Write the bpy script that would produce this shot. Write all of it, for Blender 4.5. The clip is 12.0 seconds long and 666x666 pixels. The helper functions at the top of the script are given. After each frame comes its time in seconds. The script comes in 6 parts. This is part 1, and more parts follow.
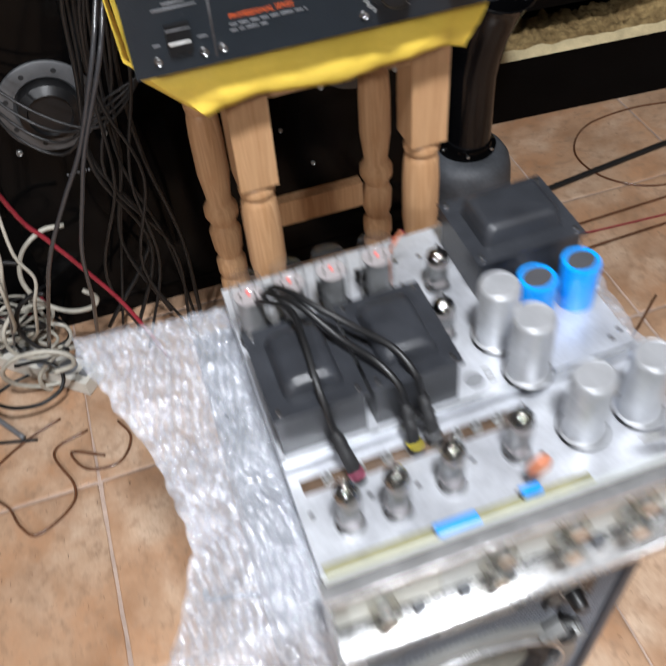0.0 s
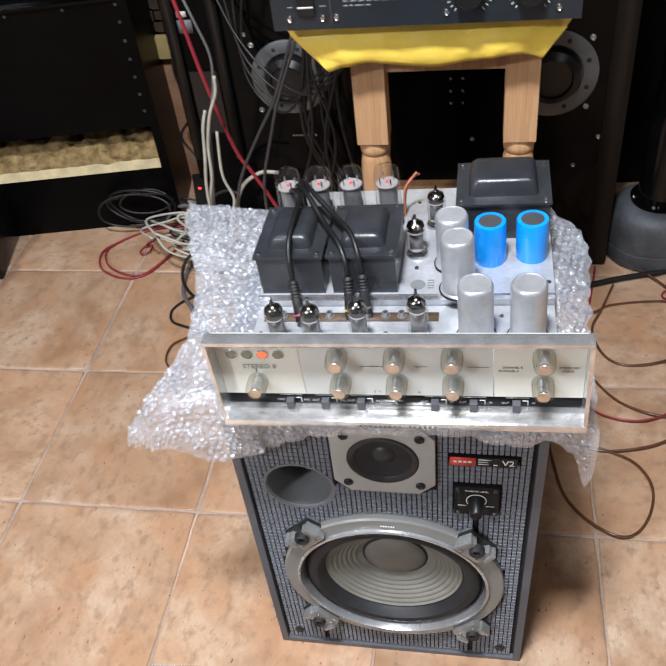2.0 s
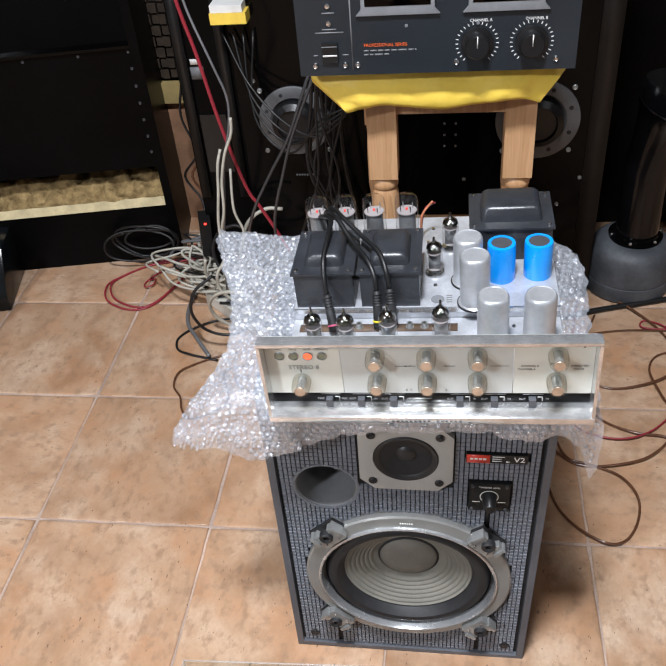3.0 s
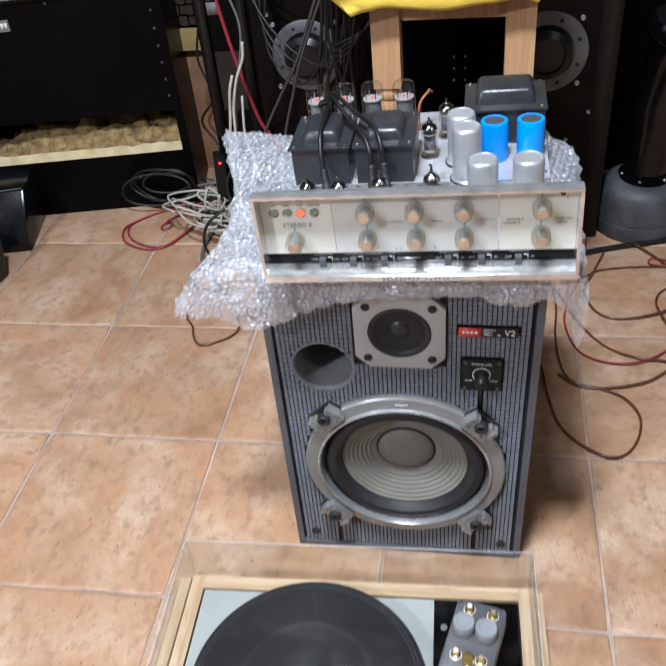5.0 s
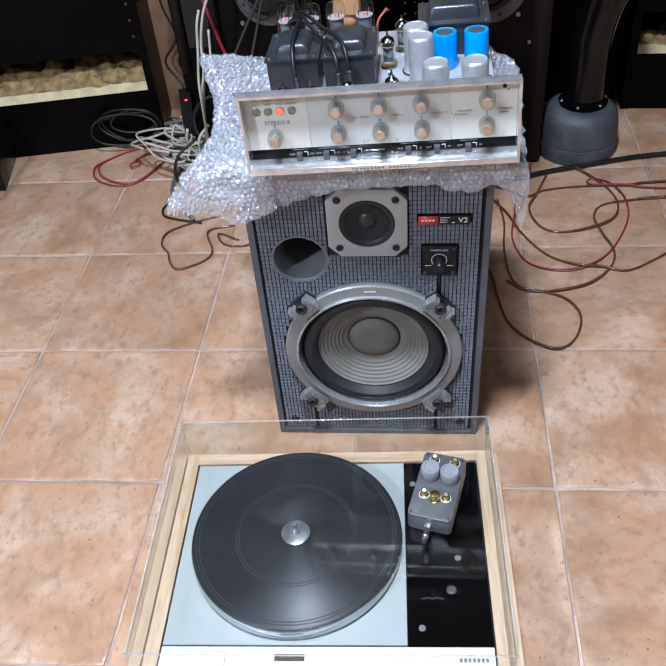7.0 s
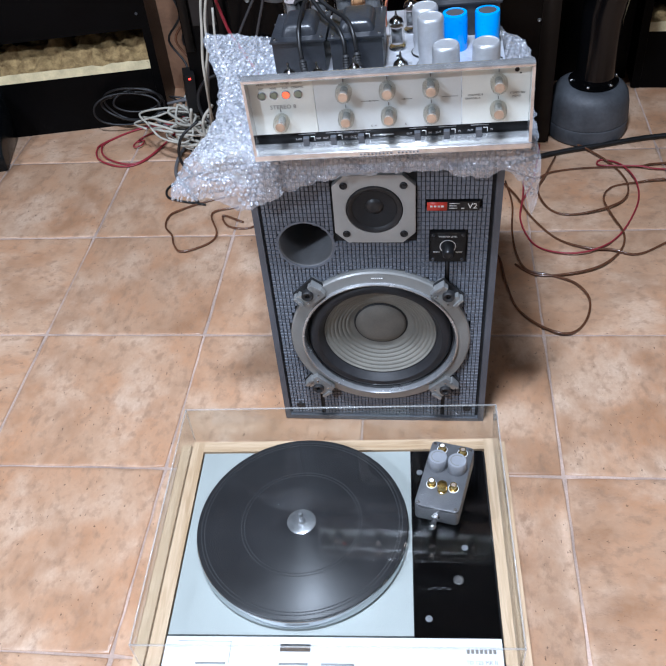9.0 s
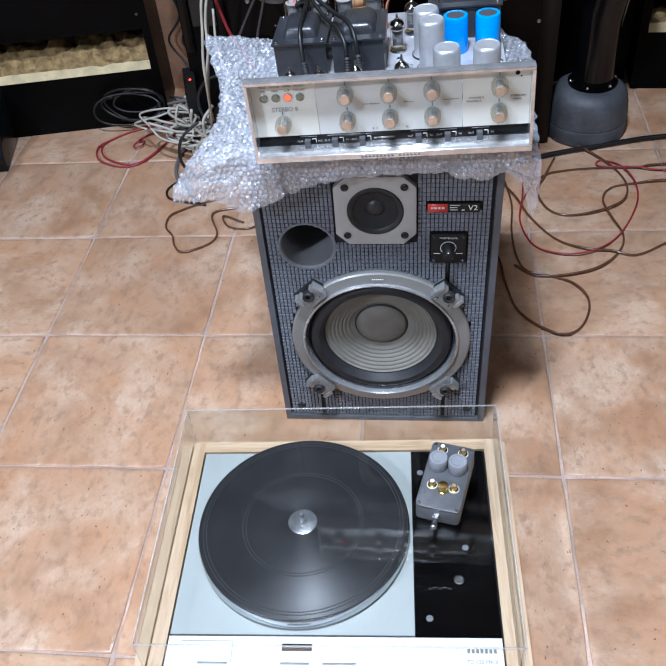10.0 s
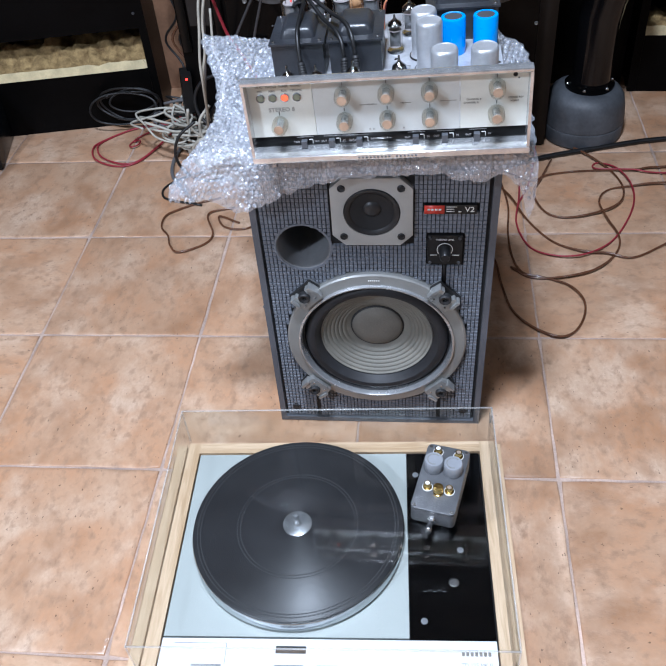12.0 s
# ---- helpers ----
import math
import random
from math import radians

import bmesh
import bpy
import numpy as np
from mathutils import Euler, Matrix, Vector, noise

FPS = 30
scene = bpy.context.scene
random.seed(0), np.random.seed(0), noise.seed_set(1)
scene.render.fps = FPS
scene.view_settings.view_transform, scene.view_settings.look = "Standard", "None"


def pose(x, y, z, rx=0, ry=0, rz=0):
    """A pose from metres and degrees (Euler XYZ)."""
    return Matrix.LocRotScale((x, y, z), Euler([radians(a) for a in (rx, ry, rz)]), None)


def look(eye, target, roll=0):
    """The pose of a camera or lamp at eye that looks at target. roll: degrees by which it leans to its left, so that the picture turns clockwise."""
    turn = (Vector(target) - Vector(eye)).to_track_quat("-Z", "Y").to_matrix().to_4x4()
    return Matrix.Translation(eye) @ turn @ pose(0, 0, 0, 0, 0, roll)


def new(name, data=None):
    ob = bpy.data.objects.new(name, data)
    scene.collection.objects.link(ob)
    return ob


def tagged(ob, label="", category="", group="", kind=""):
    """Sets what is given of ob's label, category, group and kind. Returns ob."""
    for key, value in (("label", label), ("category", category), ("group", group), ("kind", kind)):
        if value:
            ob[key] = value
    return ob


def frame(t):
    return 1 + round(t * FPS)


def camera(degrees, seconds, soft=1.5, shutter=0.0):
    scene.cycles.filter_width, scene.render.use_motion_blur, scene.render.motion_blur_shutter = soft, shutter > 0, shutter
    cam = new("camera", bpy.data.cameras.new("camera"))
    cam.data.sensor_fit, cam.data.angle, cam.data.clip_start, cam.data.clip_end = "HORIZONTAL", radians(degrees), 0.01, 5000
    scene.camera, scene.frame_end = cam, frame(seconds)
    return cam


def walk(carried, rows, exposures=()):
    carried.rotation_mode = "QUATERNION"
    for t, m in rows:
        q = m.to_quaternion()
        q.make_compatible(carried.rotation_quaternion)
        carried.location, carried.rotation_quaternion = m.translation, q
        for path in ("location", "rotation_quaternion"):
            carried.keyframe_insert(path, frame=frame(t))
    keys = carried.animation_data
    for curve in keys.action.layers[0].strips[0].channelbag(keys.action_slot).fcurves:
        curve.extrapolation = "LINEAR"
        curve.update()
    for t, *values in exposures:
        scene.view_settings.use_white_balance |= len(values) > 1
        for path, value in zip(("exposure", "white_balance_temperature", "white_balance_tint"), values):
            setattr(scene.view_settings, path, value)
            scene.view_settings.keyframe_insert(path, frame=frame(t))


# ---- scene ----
cam = camera(43.8, 12.0, shutter=0.5)
PATH = [
    (0, (0.193, -0.467, 1.09), (0.532, 0.821, -0.402), -5.3),
    (0.5, (0.282, -0.641, 1.086), (0.48, 0.724, -0.363), -6.7),
    (1, (0.385, -0.637, 1.086), (0.38, 0.783, -0.322), -1.0),
    (1.5, (0.44, -0.675, 1.086), (0.273, 0.759, -0.298), -5.0),
    (2, (0.457, -0.758, 1.106), (0.108, 0.69, -0.229), -7.9),
    (2.5, (0.428, -0.819, 1.137), (0.064, 0.668, -0.15), -6.6),
    (3, (0.407, -0.861, 1.142), (0.132, 0.671, -0.114), -5.7),
    (3.2, (0.403, -0.87, 1.142), (0.125, 0.67, -0.103), -5.5),
    (4.8, (0.448, -0.933, 1.044), (0.12, 0.613, -0.182), -6.0),
    (5, (0.448, -0.972, 1.044), (0.111, 0.556, -0.202), -6.5),
    (5.5, (0.395, -1.068, 1.068), (0.104, 0.463, -0.185), -6.6),
    (6, (0.379, -1.12, 1.076), (0.133, 0.41, -0.189), -6.2),
    (6.5, (0.43, -1.141, 1.059), (0.201, 0.37, -0.232), -5.8),
    (7, (0.442, -1.141, 1.057), (0.213, 0.344, -0.263), -6.1),
    (9, (0.437, -1.12, 1.057), (0.198, 0.327, -0.303), -6.4),
    (9.5, (0.436, -1.123, 1.061), (0.198, 0.322, -0.302), -6.4),
    (10, (0.434, -1.122, 1.063), (0.199, 0.323, -0.299), -6.3),
    (10.5, (0.431, -1.121, 1.059), (0.2, 0.325, -0.303), -6.1),
    (11, (0.432, -1.119, 1.061), (0.203, 0.326, -0.302), -5.9),
    (11.5, (0.432, -1.119, 1.059), (0.206, 0.328, -0.303), -5.8),
    (12, (0.433, -1.119, 1.061), (0.209, 0.329, -0.301), -5.7),
]
walk(cam, [(t, look(eye, target, roll)) for t, eye, target, roll in PATH],
     ((0.0, -0.02, 6480, 10), (0.8, -0.02, 6440, 10), (1.5, 0.06, 6400, 10), (2.3, -0.02, 6360, 10), (3.2, -0.03, 6320, 10), (4.8, 0.01, 6120, 10), (6.5, -0.01, 5560, 10), (12.0, -0.02, 5500, 10)))

# ---------------------------------------------------------------- world and lamps
world = bpy.data.worlds.new("room_air")
scene.world = world
world.use_nodes = True
world.node_tree.nodes["Background"].inputs[0].default_value = (0.6, 0.62, 0.66, 1)
world.node_tree.nodes["Background"].inputs[1].default_value = 0.006


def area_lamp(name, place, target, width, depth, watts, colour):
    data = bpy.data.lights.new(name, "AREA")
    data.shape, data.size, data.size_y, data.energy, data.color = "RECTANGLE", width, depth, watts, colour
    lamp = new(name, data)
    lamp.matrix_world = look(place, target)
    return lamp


# Unseen lamps: two placed from shadow directions, the third a weak added fill.
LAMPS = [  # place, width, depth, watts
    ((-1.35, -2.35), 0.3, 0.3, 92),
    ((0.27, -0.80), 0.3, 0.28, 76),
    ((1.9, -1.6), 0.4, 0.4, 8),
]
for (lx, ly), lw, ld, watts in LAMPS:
    area_lamp("assumed_lamp_light", (lx, ly, 2.425), (lx, ly + 0.001, 0.0), lw - 0.06, ld - 0.06, watts, (0.95, 0.98, 1.03))


# ---------------------------------------------------------------- materials
def mat(name, base, rough=0.5, metal=0.0, vary=0.15, scale=8.0, fine=120.0, bump=0.1, spec=0.5, coat=0.0, second=None, island=0.0, each=0.0):
    """A surface with stains (scale) and grain (fine); second: the other colour of its stains; each: how far single objects differ."""
    m = bpy.data.materials.new(name)
    m.use_nodes = True
    nt = m.node_tree
    n, link = nt.nodes, nt.links.new
    bsdf = n["Principled BSDF"]
    coord = n.new("ShaderNodeTexCoord")
    vec = coord.outputs["Object"]
    if each:
        info = n.new("ShaderNodeObjectInfo")
        mul = n.new("ShaderNodeVectorMath")
        mul.operation = "MULTIPLY_ADD"
        mul.inputs[1].default_value = (1, 1, 1)
        sc = n.new("ShaderNodeMath")
        sc.operation = "MULTIPLY"
        sc.inputs[1].default_value = 37.0
        link(info.outputs["Random"], sc.inputs[0])
        link(vec, mul.inputs[0])
        link(sc.outputs[0], mul.inputs[2])
        vec = mul.outputs[0]
    big = n.new("ShaderNodeTexNoise")
    big.inputs["Scale"].default_value, big.inputs["Detail"].default_value, big.inputs["Roughness"].default_value = scale, 5, 0.6
    small = n.new("ShaderNodeTexNoise")
    small.inputs["Scale"].default_value, small.inputs["Detail"].default_value = fine, 4
    link(vec, big.inputs["Vector"])
    link(vec, small.inputs["Vector"])
    ramp = n.new("ShaderNodeValToRGB")
    ramp.color_ramp.elements[0].position, ramp.color_ramp.elements[1].position = 0.32, 0.68
    lo = second or tuple(c * (1 - vary) for c in base)
    hi = base if second else tuple(min(1, c * (1 + vary)) for c in base)
    ramp.color_ramp.elements[0].color, ramp.color_ramp.elements[1].color = (*lo, 1), (*hi, 1)
    link(big.outputs["Fac"], ramp.inputs["Fac"])
    hsv = n.new("ShaderNodeHueSaturation")
    link(ramp.outputs["Color"], hsv.inputs["Color"])
    val = n.new("ShaderNodeMapRange")
    val.inputs["To Min"].default_value, val.inputs["To Max"].default_value = 1 - vary * 0.7, 1 + vary * 0.7
    link(small.outputs["Fac"], val.inputs["Value"])
    last = val.outputs["Result"]
    if each or island:
        if each:
            source = info.outputs["Random"]
        else:
            source = n.new("ShaderNodeNewGeometry").outputs["Random Per Island"]
        mr = n.new("ShaderNodeMapRange")
        mr.inputs["To Min"].default_value, mr.inputs["To Max"].default_value = 1 - (each or island), 1 + (each or island)
        link(source, mr.inputs["Value"])
        mm = n.new("ShaderNodeMath")
        mm.operation = "MULTIPLY"
        link(last, mm.inputs[0])
        link(mr.outputs["Result"], mm.inputs[1])
        last = mm.outputs[0]
    link(last, hsv.inputs["Value"])
    link(hsv.outputs["Color"], bsdf.inputs["Base Color"])
    rr = n.new("ShaderNodeMapRange")
    rr.inputs["To Min"].default_value, rr.inputs["To Max"].default_value = max(0.02, rough * 0.75), min(1, rough * 1.25)
    link(big.outputs["Fac"], rr.inputs["Value"])
    link(rr.outputs["Result"], bsdf.inputs["Roughness"])
    bsdf.inputs["Metallic"].default_value = metal
    bsdf.inputs["Specular IOR Level"].default_value = spec
    bsdf.inputs["Coat Weight"].default_value = coat
    bsdf.inputs["Coat Roughness"].default_value = 0.08
    if bump:
        bp = n.new("ShaderNodeBump")
        bp.inputs["Strength"].default_value, bp.inputs["Distance"].default_value = bump, 0.002
        link(small.outputs["Fac"], bp.inputs["Height"])
        link(bp.outputs["Normal"], bsdf.inputs["Normal"])
    return m


def wood_mat(name, light, dark, rough=0.45, along="Z", scale=40.0):
    """Wood whose grain runs along one axis of the object."""
    m = bpy.data.materials.new(name)
    m.use_nodes = True
    nt = m.node_tree
    n, link = nt.nodes, nt.links.new
    bsdf = n["Principled BSDF"]
    coord = n.new("ShaderNodeTexCoord")
    mp = n.new("ShaderNodeMapping")
    mp.inputs["Scale"].default_value = [0.06 if a == along else 1.0 for a in "XYZ"]
    link(coord.outputs["Object"], mp.inputs["Vector"])
    grain = n.new("ShaderNodeTexNoise")
    grain.inputs["Scale"].default_value, grain.inputs["Detail"].default_value, grain.inputs["Distortion"].default_value = scale * 5, 6, 1.2
    broad = n.new("ShaderNodeTexNoise")
    broad.inputs["Scale"].default_value, broad.inputs["Detail"].default_value = scale, 3
    link(mp.outputs["Vector"], grain.inputs["Vector"])
    link(mp.outputs["Vector"], broad.inputs["Vector"])
    mix = n.new("ShaderNodeMath")
    mix.operation = "MULTIPLY_ADD"
    mix.inputs[1].default_value = 0.55
    half = n.new("ShaderNodeMath")
    half.operation = "MULTIPLY"
    half.inputs[1].default_value = 0.45
    link(broad.outputs["Fac"], half.inputs[0])
    link(grain.outputs["Fac"], mix.inputs[0])
    link(half.outputs[0], mix.inputs[2])
    ramp = n.new("ShaderNodeValToRGB")
    ramp.color_ramp.elements[0].position, ramp.color_ramp.elements[1].position = 0.38, 0.6
    ramp.color_ramp.elements[0].color, ramp.color_ramp.elements[1].color = (*dark, 1), (*light, 1)
    link(mix.outputs[0], ramp.inputs["Fac"])
    link(ramp.outputs["Color"], bsdf.inputs["Base Color"])
    bsdf.inputs["Roughness"].default_value = rough
    bp = n.new("ShaderNodeBump")
    bp.inputs["Strength"].default_value, bp.inputs["Distance"].default_value = 0.15, 0.001
    link(grain.outputs["Fac"], bp.inputs["Height"])
    link(bp.outputs["Normal"], bsdf.inputs["Normal"])
    return m


def pane_mat(name, tint=(0.97, 0.98, 0.975), ior=1.45, rough=0.0):
    """A thin clear wall: light passes straight on, and the surface mirrors more at a slant."""
    m = bpy.data.materials.new(name)
    m.use_nodes = True
    n, link = m.node_tree.nodes, m.node_tree.links.new
    n.remove(n["Principled BSDF"])
    tr, gl, fr, mix = n.new("ShaderNodeBsdfTransparent"), n.new("ShaderNodeBsdfGlossy"), n.new("ShaderNodeLayerWeight"), n.new("ShaderNodeMixShader")
    tr.inputs["Color"].default_value = (*tint, 1)
    gl.inputs["Roughness"].default_value = rough
    fr.inputs["Blend"].default_value = 0.5
    power, scaled = n.new("ShaderNodeMath"), n.new("ShaderNodeMapRange")
    power.operation = "POWER"
    power.inputs[1].default_value = 5.0
    scaled.inputs["To Min"].default_value = ((ior - 1) / (ior + 1)) ** 2
    link(fr.outputs["Facing"], power.inputs[0])
    link(power.outputs[0], scaled.inputs["Value"])
    link(scaled.outputs["Result"], mix.inputs[0])
    link(tr.outputs[0], mix.inputs[1])
    link(gl.outputs[0], mix.inputs[2])
    link(mix.outputs[0], n["Material Output"].inputs["Surface"])
    return m


def film_mat(name, clear=0.45, shade=(0.58, 0.61, 0.68), crease=300, relief=0.9, metal=0.0):
    """Thin clear film: part of the light passes straight on, the rest meets a glossy skin."""
    m = bpy.data.materials.new(name)
    m.use_nodes = True
    n, link = m.node_tree.nodes, m.node_tree.links.new
    b = n["Principled BSDF"]
    b.inputs["Base Color"].default_value = (*shade, 1)
    b.inputs["Roughness"].default_value = 0.17
    b.inputs["Metallic"].default_value = metal
    b.inputs["Specular IOR Level"].default_value = 1.0
    b.inputs["Coat Weight"].default_value = 1.0
    b.inputs["Coat Roughness"].default_value = 0.06
    noise_tex = n.new("ShaderNodeTexNoise")
    noise_tex.inputs["Scale"].default_value, noise_tex.inputs["Detail"].default_value = crease, 4
    coord = n.new("ShaderNodeTexCoord")
    link(coord.outputs["Object"], noise_tex.inputs["Vector"])
    bp = n.new("ShaderNodeBump")
    bp.inputs["Strength"].default_value, bp.inputs["Distance"].default_value = relief, 0.004
    link(noise_tex.outputs["Fac"], bp.inputs["Height"])
    link(bp.outputs["Normal"], b.inputs["Normal"])
    tr = n.new("ShaderNodeBsdfTransparent")
    mix = n.new("ShaderNodeMixShader")
    mix.inputs[0].default_value = 1 - clear
    link(tr.outputs[0], mix.inputs[1])
    link(b.outputs[0], mix.inputs[2])
    link(mix.outputs[0], n["Material Output"].inputs["Surface"])
    return m


def glow_mat(name, colour, strength):
    m = bpy.data.materials.new(name)
    m.use_nodes = True
    b = m.node_tree.nodes["Principled BSDF"]
    b.inputs["Base Color"].default_value = (*colour, 1)
    b.inputs["Emission Color"].default_value = (*colour, 1)
    b.inputs["Emission Strength"].default_value = strength
    return m


def tile_mat():
    """Fired clay: tan ground, orange clouds, pale worn patches, drawn-out smears and small dark pits; every tile differs."""
    m = bpy.data.materials.new("terracotta_tile")
    m.use_nodes = True
    n, link = m.node_tree.nodes, m.node_tree.links.new
    bsdf = n["Principled BSDF"]
    coord, info = n.new("ShaderNodeTexCoord"), n.new("ShaderNodeObjectInfo")
    far, shift = n.new("ShaderNodeMath"), n.new("ShaderNodeVectorMath")
    far.operation, far.inputs[1].default_value = "MULTIPLY", 53.0
    shift.operation = "ADD"
    link(info.outputs["Random"], far.inputs[0])
    link(coord.outputs["Object"], shift.inputs[0])
    link(far.outputs[0], shift.inputs[1])

    def layer(scale, detail, lo, hi, top, stretch=(1, 1, 1), twist=0.0):
        mp, tex, mr = n.new("ShaderNodeMapping"), n.new("ShaderNodeTexNoise"), n.new("ShaderNodeMapRange")
        mp.inputs["Scale"].default_value = stretch
        tex.inputs["Scale"].default_value, tex.inputs["Detail"].default_value = scale, detail
        tex.inputs["Roughness"].default_value, tex.inputs["Distortion"].default_value = 0.6, twist
        mr.inputs["From Min"].default_value, mr.inputs["From Max"].default_value, mr.inputs["To Max"].default_value = lo, hi, top
        link(shift.outputs[0], mp.inputs["Vector"])
        link(mp.outputs["Vector"], tex.inputs["Vector"])
        link(tex.outputs["Fac"], mr.inputs["Value"])
        return mr.outputs["Result"]

    def over(below, colour, amount):
        mix = n.new("ShaderNodeMix")
        mix.data_type = "RGBA"
        mix.inputs["B"].default_value = (*colour, 1)
        link(amount, mix.inputs["Factor"])
        if isinstance(below, tuple):
            mix.inputs["A"].default_value = (*below, 1)
        else:
            link(below, mix.inputs["A"])
        return mix.outputs["Result"]

    clouds = layer(7, 6, 0.40, 0.68, 0.9, (1, 1.2, 1), 0.2)
    pale = layer(9, 8, 0.47, 0.70, 0.85, (1, 1.1, 1), 0.15)
    brown = layer(10, 8, 0.47, 0.70, 0.8, (1, 1.2, 1), 0.2)
    smear = layer(52, 8, 0.51, 0.70, 0.8, (0.9, 1.2, 1), 0.1)
    pits = layer(130, 2, 0.69, 0.74, 0.9, (0.8, 1.3, 1))
    grain = layer(170, 4, 0.35, 0.70, 0.4, (0.85, 1.2, 1))
    c = over((0.505, 0.328, 0.21), (0.485, 0.25, 0.127), clouds)
    c = over(c, (0.64, 0.48, 0.35), pale)
    c = over(c, (0.31, 0.16, 0.08), brown)
    c = over(c, (0.30, 0.185, 0.115), smear)
    c = over(c, (0.40, 0.25, 0.16), grain)
    c = over(c, (0.13, 0.075, 0.045), pits)
    hsv, each = n.new("ShaderNodeHueSaturation"), n.new("ShaderNodeMapRange")
    each.inputs["To Min"].default_value, each.inputs["To Max"].default_value = 0.92, 1.1
    link(info.outputs["Random"], each.inputs["Value"])
    link(each.outputs["Result"], hsv.inputs["Value"])
    link(c, hsv.inputs["Color"])
    link(hsv.outputs["Color"], bsdf.inputs["Base Color"])
    gloss, bp = n.new("ShaderNodeMapRange"), n.new("ShaderNodeBump")
    gloss.inputs["To Min"].default_value, gloss.inputs["To Max"].default_value = 0.28, 0.48
    link(pale, gloss.inputs["Value"])
    link(gloss.outputs["Result"], bsdf.inputs["Roughness"])
    bp.inputs["Strength"].default_value, bp.inputs["Distance"].default_value = 0.35, 0.0015
    bp.invert = True
    link(smear, bp.inputs["Height"])
    link(bp.outputs["Normal"], bsdf.inputs["Normal"])
    return m


TILE = tile_mat()
GROUT = mat("grout", (0.43, 0.32, 0.26), 0.9, vary=0.4, scale=6, fine=300, bump=0.4)
PLASTER = mat("plaster", (0.16, 0.15, 0.14), 0.9, vary=0.1, scale=3)
BLACK_PAINT = mat("black_satin_paint", (0.0016, 0.0016, 0.0018), 0.36, vary=0.4, scale=4, fine=400, bump=0.2, spec=0.07)
BLACK_GLOSS = mat("black_gloss", (0.0018, 0.0018, 0.002), 0.12, vary=0.2, scale=5, bump=0.03, spec=0.1)
TUBE_GLOSS = mat("glossy_black_tube", (0.003, 0.003, 0.0035), 0.16, vary=0.2, scale=8, bump=0.02, spec=0.45)
BLACK_PLASTIC = mat("black_plastic", (0.008, 0.008, 0.0085), 0.36, vary=0.2, scale=30, bump=0.1, spec=0.4)
GREY_BASE = mat("grey_rubber", (0.068, 0.073, 0.082), 0.55, vary=0.35, scale=16, fine=150, bump=0.15)
VINYL = mat("grey_vinyl", (0.09, 0.095, 0.11), 0.5, vary=0.2, scale=12, fine=500, bump=0.3)
BLOCK = mat("grey_foam_block", (0.150, 0.164, 0.192), 0.5, vary=0.15, scale=14, fine=600, bump=0.2, island=0.05)
GROOVE = mat("groove_black", (0.012, 0.012, 0.013), 0.8, vary=0.2)
SILVER_PAINT = mat("silver_grey_paint", (0.285, 0.285, 0.272), 0.38, metal=0.35, vary=0.08, scale=10, fine=300, bump=0.05)
PLATE_BEIGE = mat("beige_grey_plate", (0.38, 0.38, 0.365), 0.45, metal=0.2, vary=0.08, scale=12)
RING_LIP = mat("polished_ring_lip", (0.52, 0.53, 0.54), 0.26, metal=0.7, vary=0.1, scale=30)
POLISHED = mat("polished_platter", (0.50, 0.53, 0.55), 0.22, metal=0.9, vary=0.08, scale=14)
SCREW_DARK = mat("dull_screw", (0.09, 0.09, 0.095), 0.4, metal=0.4, vary=0.2)
SWITCH_GREY = mat("grey_switch", (0.085, 0.09, 0.10), 0.4, vary=0.15)
JACK_BROWN = mat("brown_fibre_strip", (0.105, 0.065, 0.04), 0.6, vary=0.3, scale=60)
TRIM = mat("scratched_bright_trim", (0.66, 0.665, 0.67), 0.2, metal=0.8, vary=0.18, scale=60, fine=300, bump=0.1)
DARK_WEAVE = mat("dark_weave", (0.040, 0.026, 0.016), 0.8, vary=0.35, scale=30, bump=0.3)
CAST = mat("cast_metal", (0.33, 0.335, 0.33), 0.3, metal=0.55, vary=0.2, scale=40, fine=300, bump=0.2)
STEEL = mat("steel", (0.6, 0.6, 0.6), 0.25, metal=1.0, vary=0.2, scale=30)
CHROME = mat("bright_aluminium", (0.64, 0.66, 0.68), 0.22, metal=0.85, vary=0.25, scale=45, fine=300, bump=0.12)
RUBBER = mat("black_rubber", (0.014, 0.014, 0.015), 0.55, vary=0.2, scale=20)
SURROUND = mat("rubber_surround", (0.018, 0.018, 0.020), 0.55, vary=0.25, scale=30, spec=0.4)
PORT_GREY = mat("port_grey", (0.17, 0.173, 0.178), 0.6, vary=0.15, scale=20)
CONE = mat("paper_cone", (0.19, 0.18, 0.152), 0.75, vary=0.14, scale=18, fine=400, bump=0.2)
DUST_CAP = mat("dust_cap", (0.17, 0.155, 0.13), 0.7, vary=0.15, scale=25, fine=400, bump=0.2)
DOME = mat("tweeter_dome", (0.018, 0.018, 0.019), 0.42, vary=0.15)
RED = mat("red_badge", (0.62, 0.05, 0.03), 0.4, vary=0.08)
ORANGE = mat("orange_print", (0.75, 0.13, 0.03), 0.5, vary=0.08)
WHITE = mat("white_print", (0.75, 0.75, 0.73), 0.5, vary=0.05)
GREY_INK = mat("grey_ink", (0.18, 0.18, 0.17), 0.5, vary=0.05)
DECK = mat("dull_aluminium", (0.64, 0.66, 0.70), 0.36, metal=0.45, vary=0.22, scale=26, fine=250, bump=0.08, second=(0.42, 0.43, 0.46))
CAN = mat("can_aluminium", (0.56, 0.57, 0.59), 0.38, metal=0.6, vary=0.12, scale=40, fine=200, bump=0.06)
TRAFO = mat("transformer_black", (0.026, 0.028, 0.033), 0.33, vary=0.25, scale=30, fine=250, bump=0.12)
